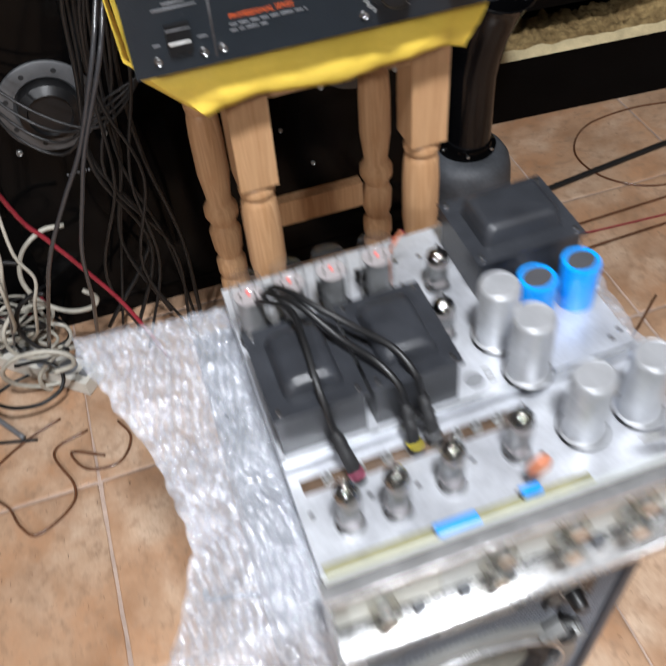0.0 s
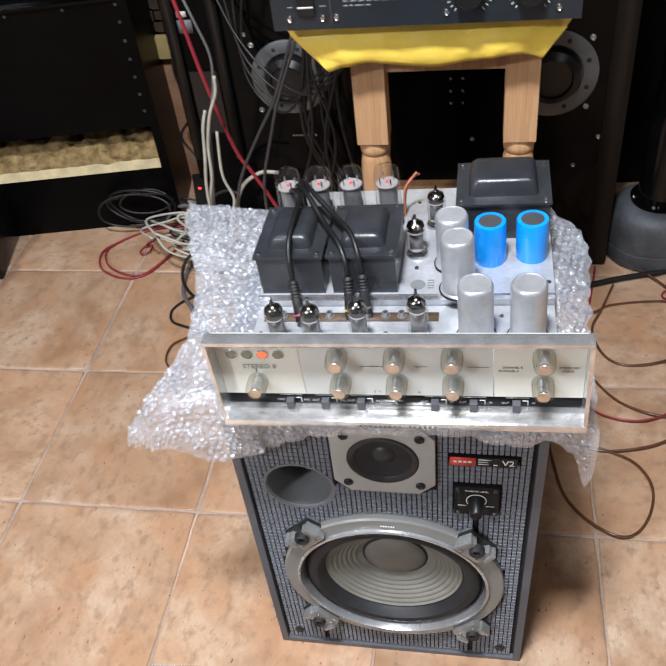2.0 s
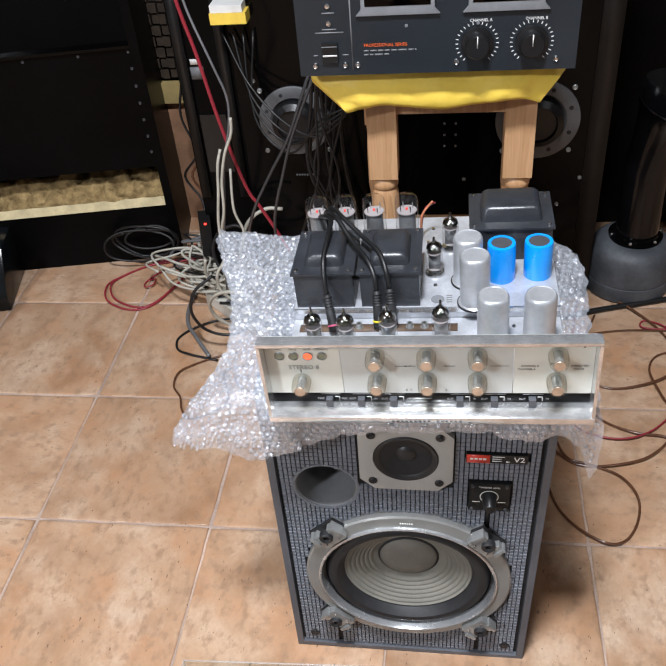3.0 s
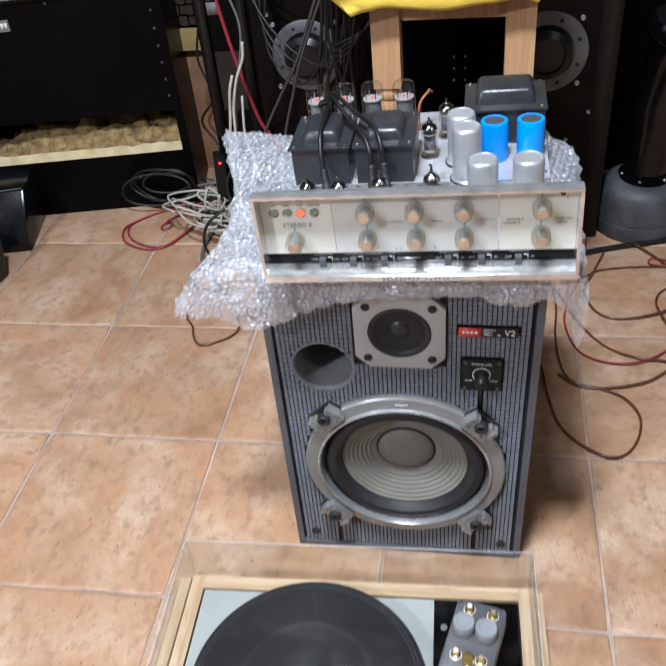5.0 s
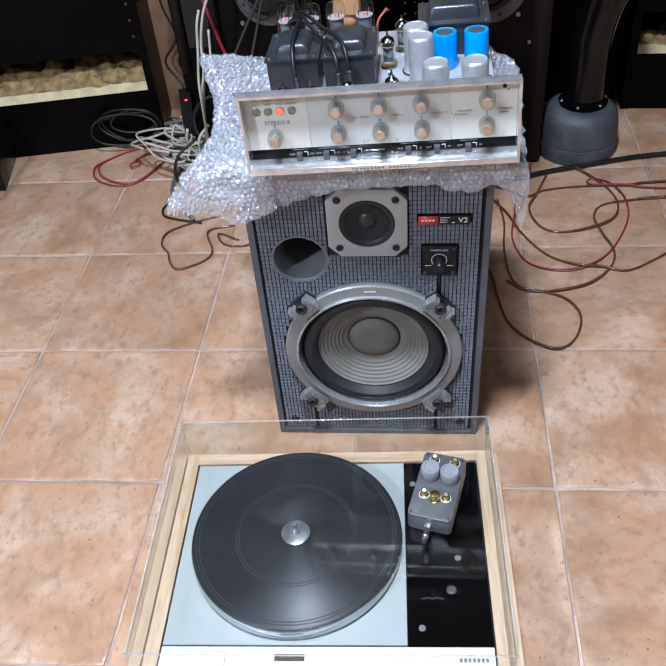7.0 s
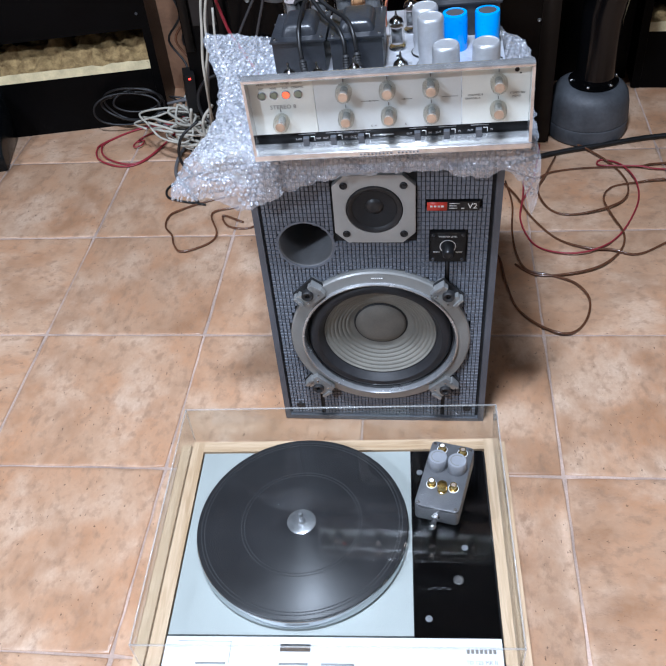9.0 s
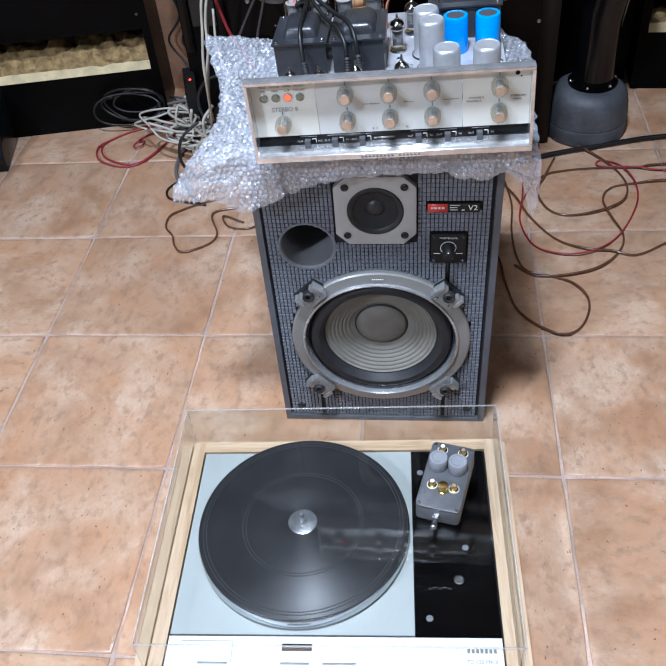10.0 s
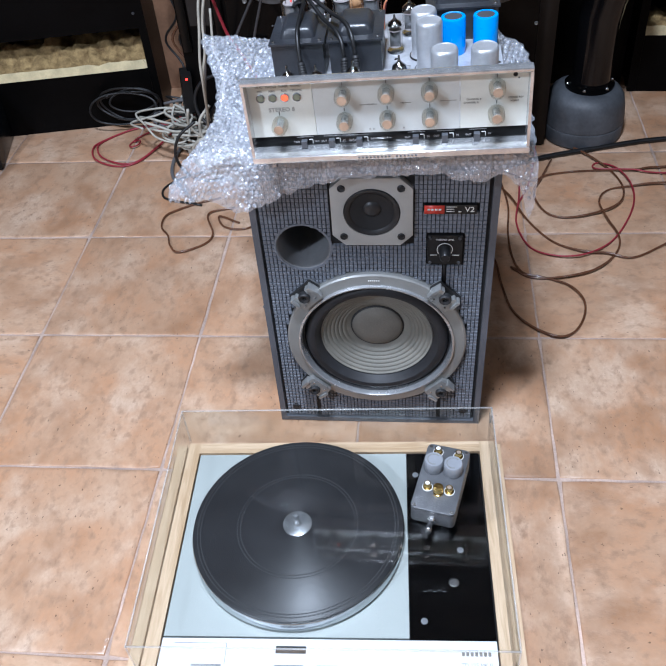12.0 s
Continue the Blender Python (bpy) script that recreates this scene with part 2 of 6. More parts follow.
BLUE = mat("blue_sleeve", (0.004, 0.29, 0.86), 0.28, vary=0.05, scale=20, coat=0.4)
FIBRE = mat("capacitor_top", (0.05, 0.05, 0.055), 0.6, vary=0.2)
PANEL = mat("cream_panel", (0.68, 0.71, 0.66), 0.35, metal=0.15, vary=0.04, scale=20, fine=300, bump=0.03)
PANEL_COOL = mat("pale_grey_panel", (0.60, 0.64, 0.63), 0.35, metal=0.15, vary=0.04, scale=20, fine=300, bump=0.03)
COPPER = mat("copper_face", (0.56, 0.45, 0.35), 0.25, metal=0.6, vary=0.2, scale=60)
BRASS = mat("gold_plate", (0.80, 0.58, 0.20), 0.2, metal=1.0, vary=0.1)
GETTER = mat("tube_getter", (0.46, 0.45, 0.43), 0.12, metal=1.0, vary=0.3, scale=60)
TUBE_PLATE = mat("tube_anode", (0.24, 0.245, 0.25), 0.4, metal=0.3, vary=0.2)
ORANGE_CAP = mat("orange_dip", (0.60, 0.21, 0.11), 0.4, vary=0.1)
YELLOW = mat("yellow_oilcloth", (0.86, 0.61, 0.09), 0.42, vary=0.08, scale=14, fine=150, bump=0.15)
PALE_WOOD = wood_mat("pale_oak", (0.64, 0.475, 0.315), (0.45, 0.30, 0.17), 0.42, "Y")
PALE_WOOD_X = wood_mat("pale_oak_across", (0.64, 0.475, 0.315), (0.45, 0.30, 0.17), 0.42, "X")
PINE = wood_mat("pine", (0.57, 0.35, 0.19), (0.42, 0.23, 0.11), 0.45, "Z", 30)
PLATE_GREEN = mat("grey_green_plate", (0.41, 0.435, 0.415), 0.42, metal=0.1, vary=0.04, scale=10, fine=400, bump=0.04)
MAT_RUBBER = mat("platter_mat", (0.021, 0.021, 0.0228), 0.42, vary=0.25, scale=10, fine=300, bump=0.05, spec=0.45)
# the mat's fine turned grooves spread its sheen across them
spin = MAT_RUBBER.node_tree.nodes.new("ShaderNodeTangent")
spin.direction_type, spin.axis = "RADIAL", "Z"
MAT_RUBBER.node_tree.links.new(spin.outputs[0], MAT_RUBBER.node_tree.nodes["Principled BSDF"].inputs["Tangent"])
MAT_RUBBER.node_tree.nodes["Principled BSDF"].inputs["Anisotropic"].default_value = 0.5
MAT_RUBBER.node_tree.nodes["Principled BSDF"].inputs["Anisotropic Rotation"].default_value = 0.25
MAT_RIB = mat("mat_rib", (0.035, 0.035, 0.037), 0.5, vary=0.2)
MICA = mat("mica_disc", (0.36, 0.33, 0.33), 0.5, vary=0.1)
INK_LIGHT = mat("pale_ink", (0.30, 0.30, 0.28), 0.5, vary=0.05)
ALU_STRIP = mat("brushed_strip", (0.86, 0.87, 0.89), 0.34, metal=0.2, vary=0.06, scale=10, fine=300, bump=0.03)
ACRYLIC = pane_mat("clear_acrylic", (0.97, 0.98, 0.975), 1.49)
# whitish film that paints the light in the cover's edges
EDGE_GLINT = film_mat("acrylic_edge_glint", 0.72, (0.7, 0.7, 0.68), 40)
KNOB_CLEAR = pane_mat("clear_knob", (0.90, 0.895, 0.87), 1.75, 0.05)
TUBE_GLASS = pane_mat("tube_glass", (0.95, 0.95, 0.95), 1.5)
FILM = film_mat("bubble_film", 0.50, (0.62, 0.65, 0.71), 160, 0.9, 0.3)
FILM_BUBBLE = film_mat("bubble_dome", 0.42, (0.76, 0.79, 0.85), 150, 0.9, 0.5)
BOX_GREY = mat("box_grey", (0.115, 0.118, 0.124), 0.36, vary=0.15, scale=40, fine=500, bump=0.3, metal=0.3)
CAN_GREY = mat("pale_grey_can", (0.24, 0.25, 0.27), 0.42, vary=0.1, scale=40)
CAP_GREY = mat("transformer_can_grey", (0.17, 0.175, 0.185), 0.5, vary=0.12, scale=40)
# The dark second tone also carries shade from the wool's hollows.
WOOL = mat("rock_wool", (0.40, 0.28, 0.12), 0.95, vary=0.4, scale=48, fine=300, bump=0.9, second=(0.12, 0.07, 0.022))
WOOL_EDGE = mat("pale_wool_edge", (0.58, 0.49, 0.29), 0.95, vary=0.2, scale=25, fine=300, bump=0.5)
CABLE_BLACK = mat("black_cable", (0.007, 0.007, 0.0075), 0.42, vary=0.2)
CABLE_RED = mat("red_cable", (0.27, 0.022, 0.035), 0.4, vary=0.15)
CABLE_WHITE = mat("off_white_cable", (0.42, 0.40, 0.34), 0.5, vary=0.2, scale=15)
CABLE_DARK = mat("dark_glossy_cable", (0.035, 0.035, 0.038), 0.22, vary=0.15, coat=0.3)
CABLE_GREY = mat("grey_cable", (0.13, 0.13, 0.135), 0.4, vary=0.15)
CABLE_BROWN = mat("brown_clear_cable", (0.11, 0.045, 0.022), 0.25, vary=0.25, scale=30, coat=0.5)
BROWN_BOARD = mat("bare_brown_board", (0.30, 0.16, 0.09), 0.8, vary=0.25, scale=14, bump=0.3)
LED_RED = glow_mat("red_led", (1.0, 0.03, 0.02), 6)
LIT = glow_mat("lit_indicator", (1.0, 0.16, 0.06), 0.9)
HEATER = glow_mat("heater_glow", (0.9, 0.12, 0.1), 0.35)
MONITOR = mat("moulded_black", (0.005, 0.0065, 0.0075), 0.2, vary=0.3, scale=20, fine=60, bump=0.15, spec=0.35)
DULL_LENS = mat("unlit_lens", (0.26, 0.28, 0.20), 0.3, vary=0.1)
# glow for the diffusers of the added, unseen ceiling fixtures
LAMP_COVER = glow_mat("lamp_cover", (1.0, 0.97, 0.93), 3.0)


# ---------------------------------------------------------------- building helpers
def part(name, bm, material, parent=None, label="", smooth=True, bevel=0.0, angle=38):
    """Links a bmesh as one mesh object under a thing or a part."""
    if bevel:
        sharp = [e for e in bm.edges if len(e.link_faces) == 2 and e.calc_face_angle(0) > 0.6]
        bmesh.ops.bevel(bm, geom=sharp, offset=bevel, segments=2, affect="EDGES", profile=0.6)
    if smooth:
        for f in bm.faces:
            f.smooth = True
        for e in bm.edges:
            if len(e.link_faces) == 2 and e.calc_face_angle(0) > radians(angle):
                e.smooth = False
    me = bpy.data.meshes.new(name)
    bm.to_mesh(me)
    bm.free()
    me.materials.append(material)
    ob = new(name, me)
    if parent:
        ob.parent = parent
    if label:
        tagged(ob, label)
    return ob


def thing(name, m, label, category, group="", kind=""):
    ob = new(name)
    ob.empty_display_size = 0.02
    ob.matrix_world = m
    return tagged(ob, label, category, group, kind)


def box(x0, x1, y0, y1, z0, z1, bm=None):
    bm = bm or bmesh.new()
    vs = [bm.verts.new((x, y, z)) for z in (z0, z1) for y in (y0, y1) for x in (x0, x1)]
    for f in ((0, 2, 3, 1), (4, 5, 7, 6), (0, 1, 5, 4), (2, 6, 7, 3), (0, 4, 6, 2), (1, 3, 7, 5)):
        bm.faces.new([vs[i] for i in f])
    return bm


def lathe(profile, seg=40, centre=(0, 0, 0), axis="Z", bm=None):
    """Turns a profile of (radius, height) round an axis; 'Y' turns it to stand out towards -y."""
    bm = bm or bmesh.new()
    c = Vector(centre)

    def put(r, h, a):
        u, v = r * math.cos(a), r * math.sin(a)
        return c + (Vector((u, v, h)) if axis == "Z" else Vector((u, -h, v)) if axis == "Y" else Vector((h, u, v)))

    rings = []
    for r, h in profile:
        rings.append([bm.verts.new(put(r, h, 0))] if r < 1e-6 else [bm.verts.new(put(r, h, 2 * math.pi * i / seg)) for i in range(seg)])
    for a, b in zip(rings, rings[1:]):
        for i in range(seg):
            j = (i + 1) % seg
            if len(a) == 1 and len(b) > 1:
                bm.faces.new((a[0], b[i], b[j]))
            elif len(b) == 1 and len(a) > 1:
                bm.faces.new((a[i], a[j], b[0]))
            elif len(a) > 1:
                bm.faces.new((a[i], a[j], b[j], b[i]))
    bmesh.ops.recalc_face_normals(bm, faces=bm.faces)
    return bm


def prism(outline, y0, y1, bm=None):
    """An outline in x and z, from y0 to y1."""
    bm = bm or bmesh.new()
    a = [bm.verts.new((x, y0, z)) for x, z in outline]
    b = [bm.verts.new((x, y1, z)) for x, z in outline]
    bm.faces.new(a)
    bm.faces.new(b[::-1])
    k = len(a)
    for i in range(k):
        bm.faces.new((a[i], b[i], b[(i + 1) % k], a[(i + 1) % k]))
    bmesh.ops.recalc_face_normals(bm, faces=bm.faces)
    return bm


def plate(outline, hole, y0, y1, seg=48):
    """A plate in x and z with a round hole (x, z, r); its outline is met by rays from the hole's centre."""
    cx, cz, r = hole
    bm = bmesh.new()
    k = len(outline)
    angles = sorted(set([2 * math.pi * i / seg for i in range(seg)] + [math.atan2(z - cz, x - cx) % (2 * math.pi) for x, z in outline]))

    def edge(a):
        d = Vector((math.cos(a), math.sin(a)))
        best = 9
        for i in range(k):
            p, q = Vector(outline[i]) - Vector((cx, cz)), Vector(outline[(i + 1) % k]) - Vector((cx, cz))
            e = q - p
            den = d.x * e.y - d.y * e.x
            if abs(den) > 1e-12:
                t = (p.x * e.y - p.y * e.x) / den
                s = (p.x * d.y - p.y * d.x) / den
                if t > 0 and -1e-6 <= s <= 1 + 1e-6:
                    best = min(best, t)
        return d * best

    rings = []
    for y in (y0, y1):
        rings.append([bm.verts.new((cx + r * math.cos(a), y, cz + r * math.sin(a))) for a in angles])
        rings.append([bm.verts.new((cx + edge(a).x, y, cz + edge(a).y)) for a in angles])
    m = len(angles)
    for i in range(m):
        j = (i + 1) % m
        for a, b in ((0, 1), (1, 3), (3, 2), (2, 0)):
            bm.faces.new((rings[a][i], rings[a][j], rings[b][j], rings[b][i]))
    bmesh.ops.recalc_face_normals(bm, faces=bm.faces)
    return bm


def spline(points, steps=7):
    """A smooth line through points."""
    p = [Vector(q) for q in points]
    p = [2 * p[0] - p[1], *p, 2 * p[-1] - p[-2]]
    out = []
    for a, b, c, d in zip(p, p[1:], p[2:], p[3:]):
        for i in range(steps):
            t = i / steps
            out.append(0.5 * ((2 * b) + (c - a) * t + (2 * a - 5 * b + 4 * c - d) * t * t + (3 * b - a - 3 * c + d) * t ** 3))
    out.append(p[-2])
    return out


def sweep(points, radius, seg=8, steps=7, bm=None, flat=1.0):
    """A round cord along a smooth line; radius: one number, or one from start to end."""
    bm = bm or bmesh.new()
    line = spline(points, steps) if steps else [Vector(p) for p in points]
    side = None
    rings = []
    for i, p in enumerate(line):
        way = (line[min(i + 1, len(line) - 1)] - line[max(i - 1, 0)]).normalized()
        if side is None:
            side = way.orthogonal().normalized()
        side = (side - way * side.dot(way)).normalized()
        up = way.cross(side)
        r = radius if isinstance(radius, (int, float)) else radius[0] + (radius[1] - radius[0]) * i / (len(line) - 1)
        rings.append([bm.verts.new(p + r * (math.cos(2 * math.pi * k / seg) * side + flat * math.sin(2 * math.pi * k / seg) * up)) for k in range(seg)])
    for a, b in zip(rings, rings[1:]):
        for k in range(seg):
            bm.faces.new((a[k], a[(k + 1) % seg], b[(k + 1) % seg], b[k]))
    bm.faces.new(rings[0][::-1])
    bm.faces.new(rings[-1])
    return bm


def moved(bm, m):
    bmesh.ops.transform(bm, matrix=m, verts=bm.verts)
    return bm


def words(text, size, m, material, parent, label="", name="lettering", depth=0.0002, align="CENTER"):
    """Writing in the built-in font, lying in its own x and y before m is applied."""
    data = bpy.data.curves.new("lettering", "FONT")
    data.body, data.size, data.extrude, data.align_x, data.align_y, data.resolution_u = text, size, depth, align, "CENTER", 2
    tmp = bpy.data.objects.new("lettering_shape", data)
    me = bpy.data.meshes.new_from_object(tmp)
    bpy.data.objects.remove(tmp)
    bpy.data.curves.remove(data)
    me.transform(m)
    me.materials.append(material)
    ob = new(name, me)
    ob.parent = parent
    return tagged(ob, label) if label else ob


def face_on(x, y, z):
    """Writing that stands upright and looks towards -y."""
    return pose(x, y, z, 90, 0, 0)


# ---------------------------------------------------------------- the room
def wall(name, x0, x1, y0, y1, z0, z1, material, label):
    return tagged(part(name, box(x0, x1, y0, y1, z0, z1), material, smooth=False), label, "wall", kind="structure")


floor = tagged(part("floor", box(-3.2, 3.4, -3.4, 2.2, -0.05, -0.0020), GROUT, smooth=False), "pale grout bed under square terracotta floor tiles", "floor", kind="structure")
wall("wall_north", -3.2, 3.4, 2.0, 2.2, -0.0020, 2.5, PLASTER, "dull plaster wall behind the black cabinets")
wall("wall_south", -3.2, 3.4, -3.4, -3.2, -0.0020, 2.5, PLASTER, "plain plaster wall closing the room")
wall("wall_west", -3.2, -3.0, -3.2, 2.0, -0.0020, 2.5, PLASTER, "plain plaster wall beside the listening corner")
wall("wall_east", 3.2, 3.4, -3.2, 2.0, -0.0020, 2.5, PLASTER, "plain plaster wall beside the cables")
tagged(part("ceiling", box(-3.2, 3.4, -3.4, 2.2, 2.5, 2.6), PLASTER, smooth=False), "plain plaster ceiling with assumed flat lamps", "ceiling", kind="structure")


# The fixture is made up; it only gives each assumed light a body.
def assumed_ceiling_light(x, y, w, d):
    t = thing("assumed_ceiling_light", pose(x, y, 2.5), "unseen flat ceiling lamp, added to hold an assumed light", "lamp", "ceiling lamps")
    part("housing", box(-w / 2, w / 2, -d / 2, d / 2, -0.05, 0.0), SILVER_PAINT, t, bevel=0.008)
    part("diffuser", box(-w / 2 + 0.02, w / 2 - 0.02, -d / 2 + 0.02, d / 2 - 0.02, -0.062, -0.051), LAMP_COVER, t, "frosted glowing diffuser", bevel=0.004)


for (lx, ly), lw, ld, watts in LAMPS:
    assumed_ceiling_light(lx, ly, lw, ld)


# ---------------------------------------------------------------- loudspeaker under the amplifier
def rounded(cx, cz, w, h, r, cut=None):
    """An outline with cut or rounded corners."""
    out = []
    for sx, sz, a0 in ((1, 1, 0), (-1, 1, 90), (-1, -1, 180), (1, -1, 270)):
        px, pz = cx + sx * (w / 2 - r), cz + sz * (h / 2 - r)
        for a in ((0, 90) if cut else (0, 30, 60, 90)):
            out.append((px + r * math.cos(radians(a0 + a)), pz + r * math.sin(radians(a0 + a))))
    return out


def screw(parent, x, y, z, r=0.004, material=None, name="screw"):
    bm = lathe([(0, 0.0024), (r * 0.45, 0.0024), (r * 0.45, 0.0012), (r * 0.8, 0.0024), (r, 0.0014), (r, -0.001)], 14, (x, y, z), "Y")
    return part(name, bm, material or RUBBER, parent)


def loudspeaker():
    t = thing("loudspeaker", pose(0.355, -0.207, 0, 1.35, 0.8, 0), "grey loudspeaker with blocked baffle standing on the tiles", "speaker")
    w, h, d = 0.1645, 0.532, 0.27
    bm = box(-w + 0.0004, w - 0.0004, 0.0, d, 0.0, h - 0.0004)
    bmesh.ops.delete(bm, geom=[f for f in bm.faces if abs(f.calc_center_median().y) < 1e-6], context="FACES")
    part("cabinet_shell", bm, VINYL, t, "grey vinyl cabinet")
    for e in ((-w, -w + 0.009, 0, h), (w - 0.009, w, 0, h), (-w + 0.0092, w - 0.0092, 0.0003, 0.009), (-w + 0.0092, w - 0.0092, h - 0.009, h - 0.0003)):
        part("front_rim", box(e[0], e[1], -0.001, 0.03, e[2], e[3]), VINYL, t, bevel=0.0008)
    # baffle in pieces round its holes
    iw = w - 0.009
    part("baffle", plate([(iw, 0.009), (iw, 0.3305), (-iw, 0.3305), (-iw, 0.009)], (0, 0.193, 0.112), 0.006, 0.024), GROOVE, t, "dark grooved baffle")
    part("baffle", plate([(-0.055, 0.3305), (-0.055, h - 0.009), (-iw, h - 0.009), (-iw, 0.3305)], (-0.097, 0.369, 0.0368), 0.0045, 0.024), GROOVE, t, "dark grooved baffle")
    part("baffle", plate([(iw, 0.3305), (iw, h - 0.009), (-0.055, h - 0.009), (-0.055, 0.3305)], (0, 0.433, 0.034), 0.006, 0.024), GROOVE, t, "dark grooved baffle")
    # raised blocks of the baffle
    bm = bmesh.new()
    px, pz = 0.00562, 0.0070
    nx, nz = int((2 * iw - 0.004) / px), int((h - 0.02) / pz)
    for i in range(nx):
        for k in range(nz):
            x, z = -iw + 0.003 + px * (i + 0.5), 0.011 + pz * (k + 0.5)
            if math.hypot(x, z - 0.193) < 0.1355 or math.hypot(x + 0.097, z - 0.369) < 0.0400 or (abs(x) < 0.0555 and abs(z - 0.433) < 0.0555):
                continue
            if (0.071 < x < 0.123 and 0.343 < z < 0.397) or (0.066 < x < 0.138 and 0.4275 < z < 0.4455):
                continue
            if (0.0935 < x < 0.1015 and 0.3 < z < 0.345) or (abs(abs(x) - 0.0985) < 0.0045 and z < 0.085):
                continue
            # Rows above 0.36 lose their top slope, imitating shade under the overhang.
            low = max(0.0, min(1.0, (0.43 - z) / 0.07))
            a, b, dp = px * 0.43, pz * 0.47, random.uniform(-0.00012, 0.00012)
            lo = [bm.verts.new((x + sx * a, 0.0065, z + sz * b)) for sx, sz in ((-1, -1), (1, -1), (1, 1), (-1, 1))]
            hi = [bm.verts.new((x + sx * a * 0.86, 0.0022 + dp, z + b * ((0.9 - 0.42 * low) if sz > 0 else -0.94))) for sx, sz in ((-1, -1), (1, -1), (1, 1), (-1, 1))]
            bm.faces.new(hi)
            for q in range(4):
                bm.faces.new((lo[q], lo[(q + 1) % 4], hi[(q + 1) % 4], hi[q]))
    tagged(part("baffle_relief", bm, BLOCK, t, "rows of small raised grey blocks", smooth=False), kind="stuff")
    # woofer
    woofer = part("woofer", lathe([(0.1345, -0.006), (0.1345, 0.0035), (0.1325, 0.0055), (0.1185, 0.0065), (0.117, 0.0065), (0.117, -0.01)], 96, (0, 0, 0.193), "Y"), SILVER_PAINT, t, "silver-grey cast woofer ring")
    part("surround", lathe([(0.1125, -0.003), (0.1095, -0.0035), (0.1085, -0.006), (0.1075, -0.002), (0.1035, 0.0032), (0.0985, 0.0050), (0.0935, 0.0036), (0.0895, -0.002), (0.0865, -0.0085), (0.084, -0.0095)], 80, (0, 0, 0.193), "Y"), SURROUND, woofer, "black rubber surround")
    part("ring_lip", lathe([(0.1172, 0.0062), (0.1168, 0.0098), (0.1155, 0.0108), (0.1138, 0.0105), (0.1128, 0.008), (0.112, -0.004)], 96, (0, 0, 0.193), "Y"), RING_LIP, woofer, "bright raised inner lip")
    prof, r = [], 0.092
    for i in range(46):
        f = i / 45
        r = 0.0875 - 0.051 * f
        depth = -0.008 - 0.028 * f
        rib = 0.0013 * abs(math.sin(math.pi * f * 9)) if 0.05 < f < 0.8 else 0
        prof.append((r, depth + rib))
    part("cone", lathe(prof, 80, (0, 0, 0.193), "Y"), CONE, woofer, "grey ribbed paper cone")
    part("cap_seam", lathe([(0.0418, -0.0352), (0.0408, -0.0322), (0.0388, -0.0312)], 64, (0, 0, 0.193), "Y"), RUBBER, woofer, "dark glue seam")
    part("dust_cap", lathe([(0.0394, -0.0335)] + [(0.0394 * math.cos(a), -0.0335 + 0.011 * math.sin(a)) for a in (0.2, 0.5, 0.8, 1.1, 1.35)] + [(0, -0.0225)], 64, (0, 0, 0.193), "Y"), DUST_CAP, woofer, "domed brown-grey dust cap")
    for sx, sz in ((-1, 1), (1, 1), (-1, -1), (1, -1)):
        cx, cz = sx * 0.0995, 0.193 + sz * 0.0985
        clamp = None
        bm = bmesh.new()
        turn = pose(cx, 0, cz, 0, 0, 0) @ Matrix.Rotation(math.atan2(-sz, sx) + math.pi / 2, 4, "Y") @ Matrix.Diagonal((1.08, 1.0, 1.08, 1))
        prism([(-0.017, -0.016), (0.017, -0.016), (0.019, -0.004), (0.015, 0.008), (0.009, 0.009), (0.006, 0.001), (-0.006, 0.001), (-0.009, 0.009), (-0.015, 0.008), (-0.019, -0.004)], -0.0145, -0.0045, bm)
        prism([(-0.0205, -0.006), (-0.0155, -0.006), (-0.0145, 0.009), (-0.0185, 0.010)], -0.0175, 0.004, bm)
        prism([(0.0155, -0.006), (0.0205, -0.006), (0.0185, 0.010), (0.0145, 0.009)], -0.0175, 0.004, bm)
        moved(bm, turn)
        # Black plate behind the clamp, drawn as its dark shadow outline.
        pad = prism([(-0.0182, -0.0172), (0.0182, -0.0172), (0.0215, -0.004), (0.0195, 0.0112), (-0.0195, 0.0112), (-0.0215, -0.004)], -0.0045, -0.001)
        part("clamp_shadow", moved(pad, turn), RUBBER, woofer, "black plate standing in for the clamp's shadow")
        clamp = part("clamp", bm, CAST, woofer, "cast metal clamp bracket", bevel=0.0008)
        part("bolt", lathe([(0, -0.0005), (0.0034, -0.0005), (0.0034, 0.003), (0.0072, 0.0045), (0.0086, 0.003), (0.0089, -0.004)], 20, (cx + sx * 0.0005, -0.0150, cz + sz * 0.0005), "Y"), RUBBER, woofer, "black socket bolt")
        for u in (-0.011, 0.011):
            px2, pz2 = cx + (-sx * 0.0105 + sz * u) * 0.7071, cz + (-sz * 0.0105 - sx * u) * 0.7071
            part("rivet", lathe([(0, 0.0012), (0.0014, 0.001), (0.0018, -0.001)], 10, (px2, -0.0148, pz2), "Y"), STEEL, woofer)
    for i in range(6):
        part("logo_bar", box(-0.008 + i * 0.0028, -0.0062 + i * 0.0028, -0.0093, -0.008, 0.193 + 0.1255, 0.193 + 0.1268), WHITE, woofer)
    # tweeter
    tw = part("tweeter", plate(rounded(0, 0.433, 0.108, 0.108, 0.017, True), (0, 0.433, 0.0375), -0.004, 0.008), PLATE_BEIGE, t, "grey tweeter plate with cut corners", bevel=0.0012)
    part("tweeter_gasket", lathe([(0.0568, -0.0035), (0.0568, -0.002)], 8, (0, 0.006, 0.433), "Y"), RUBBER, tw)
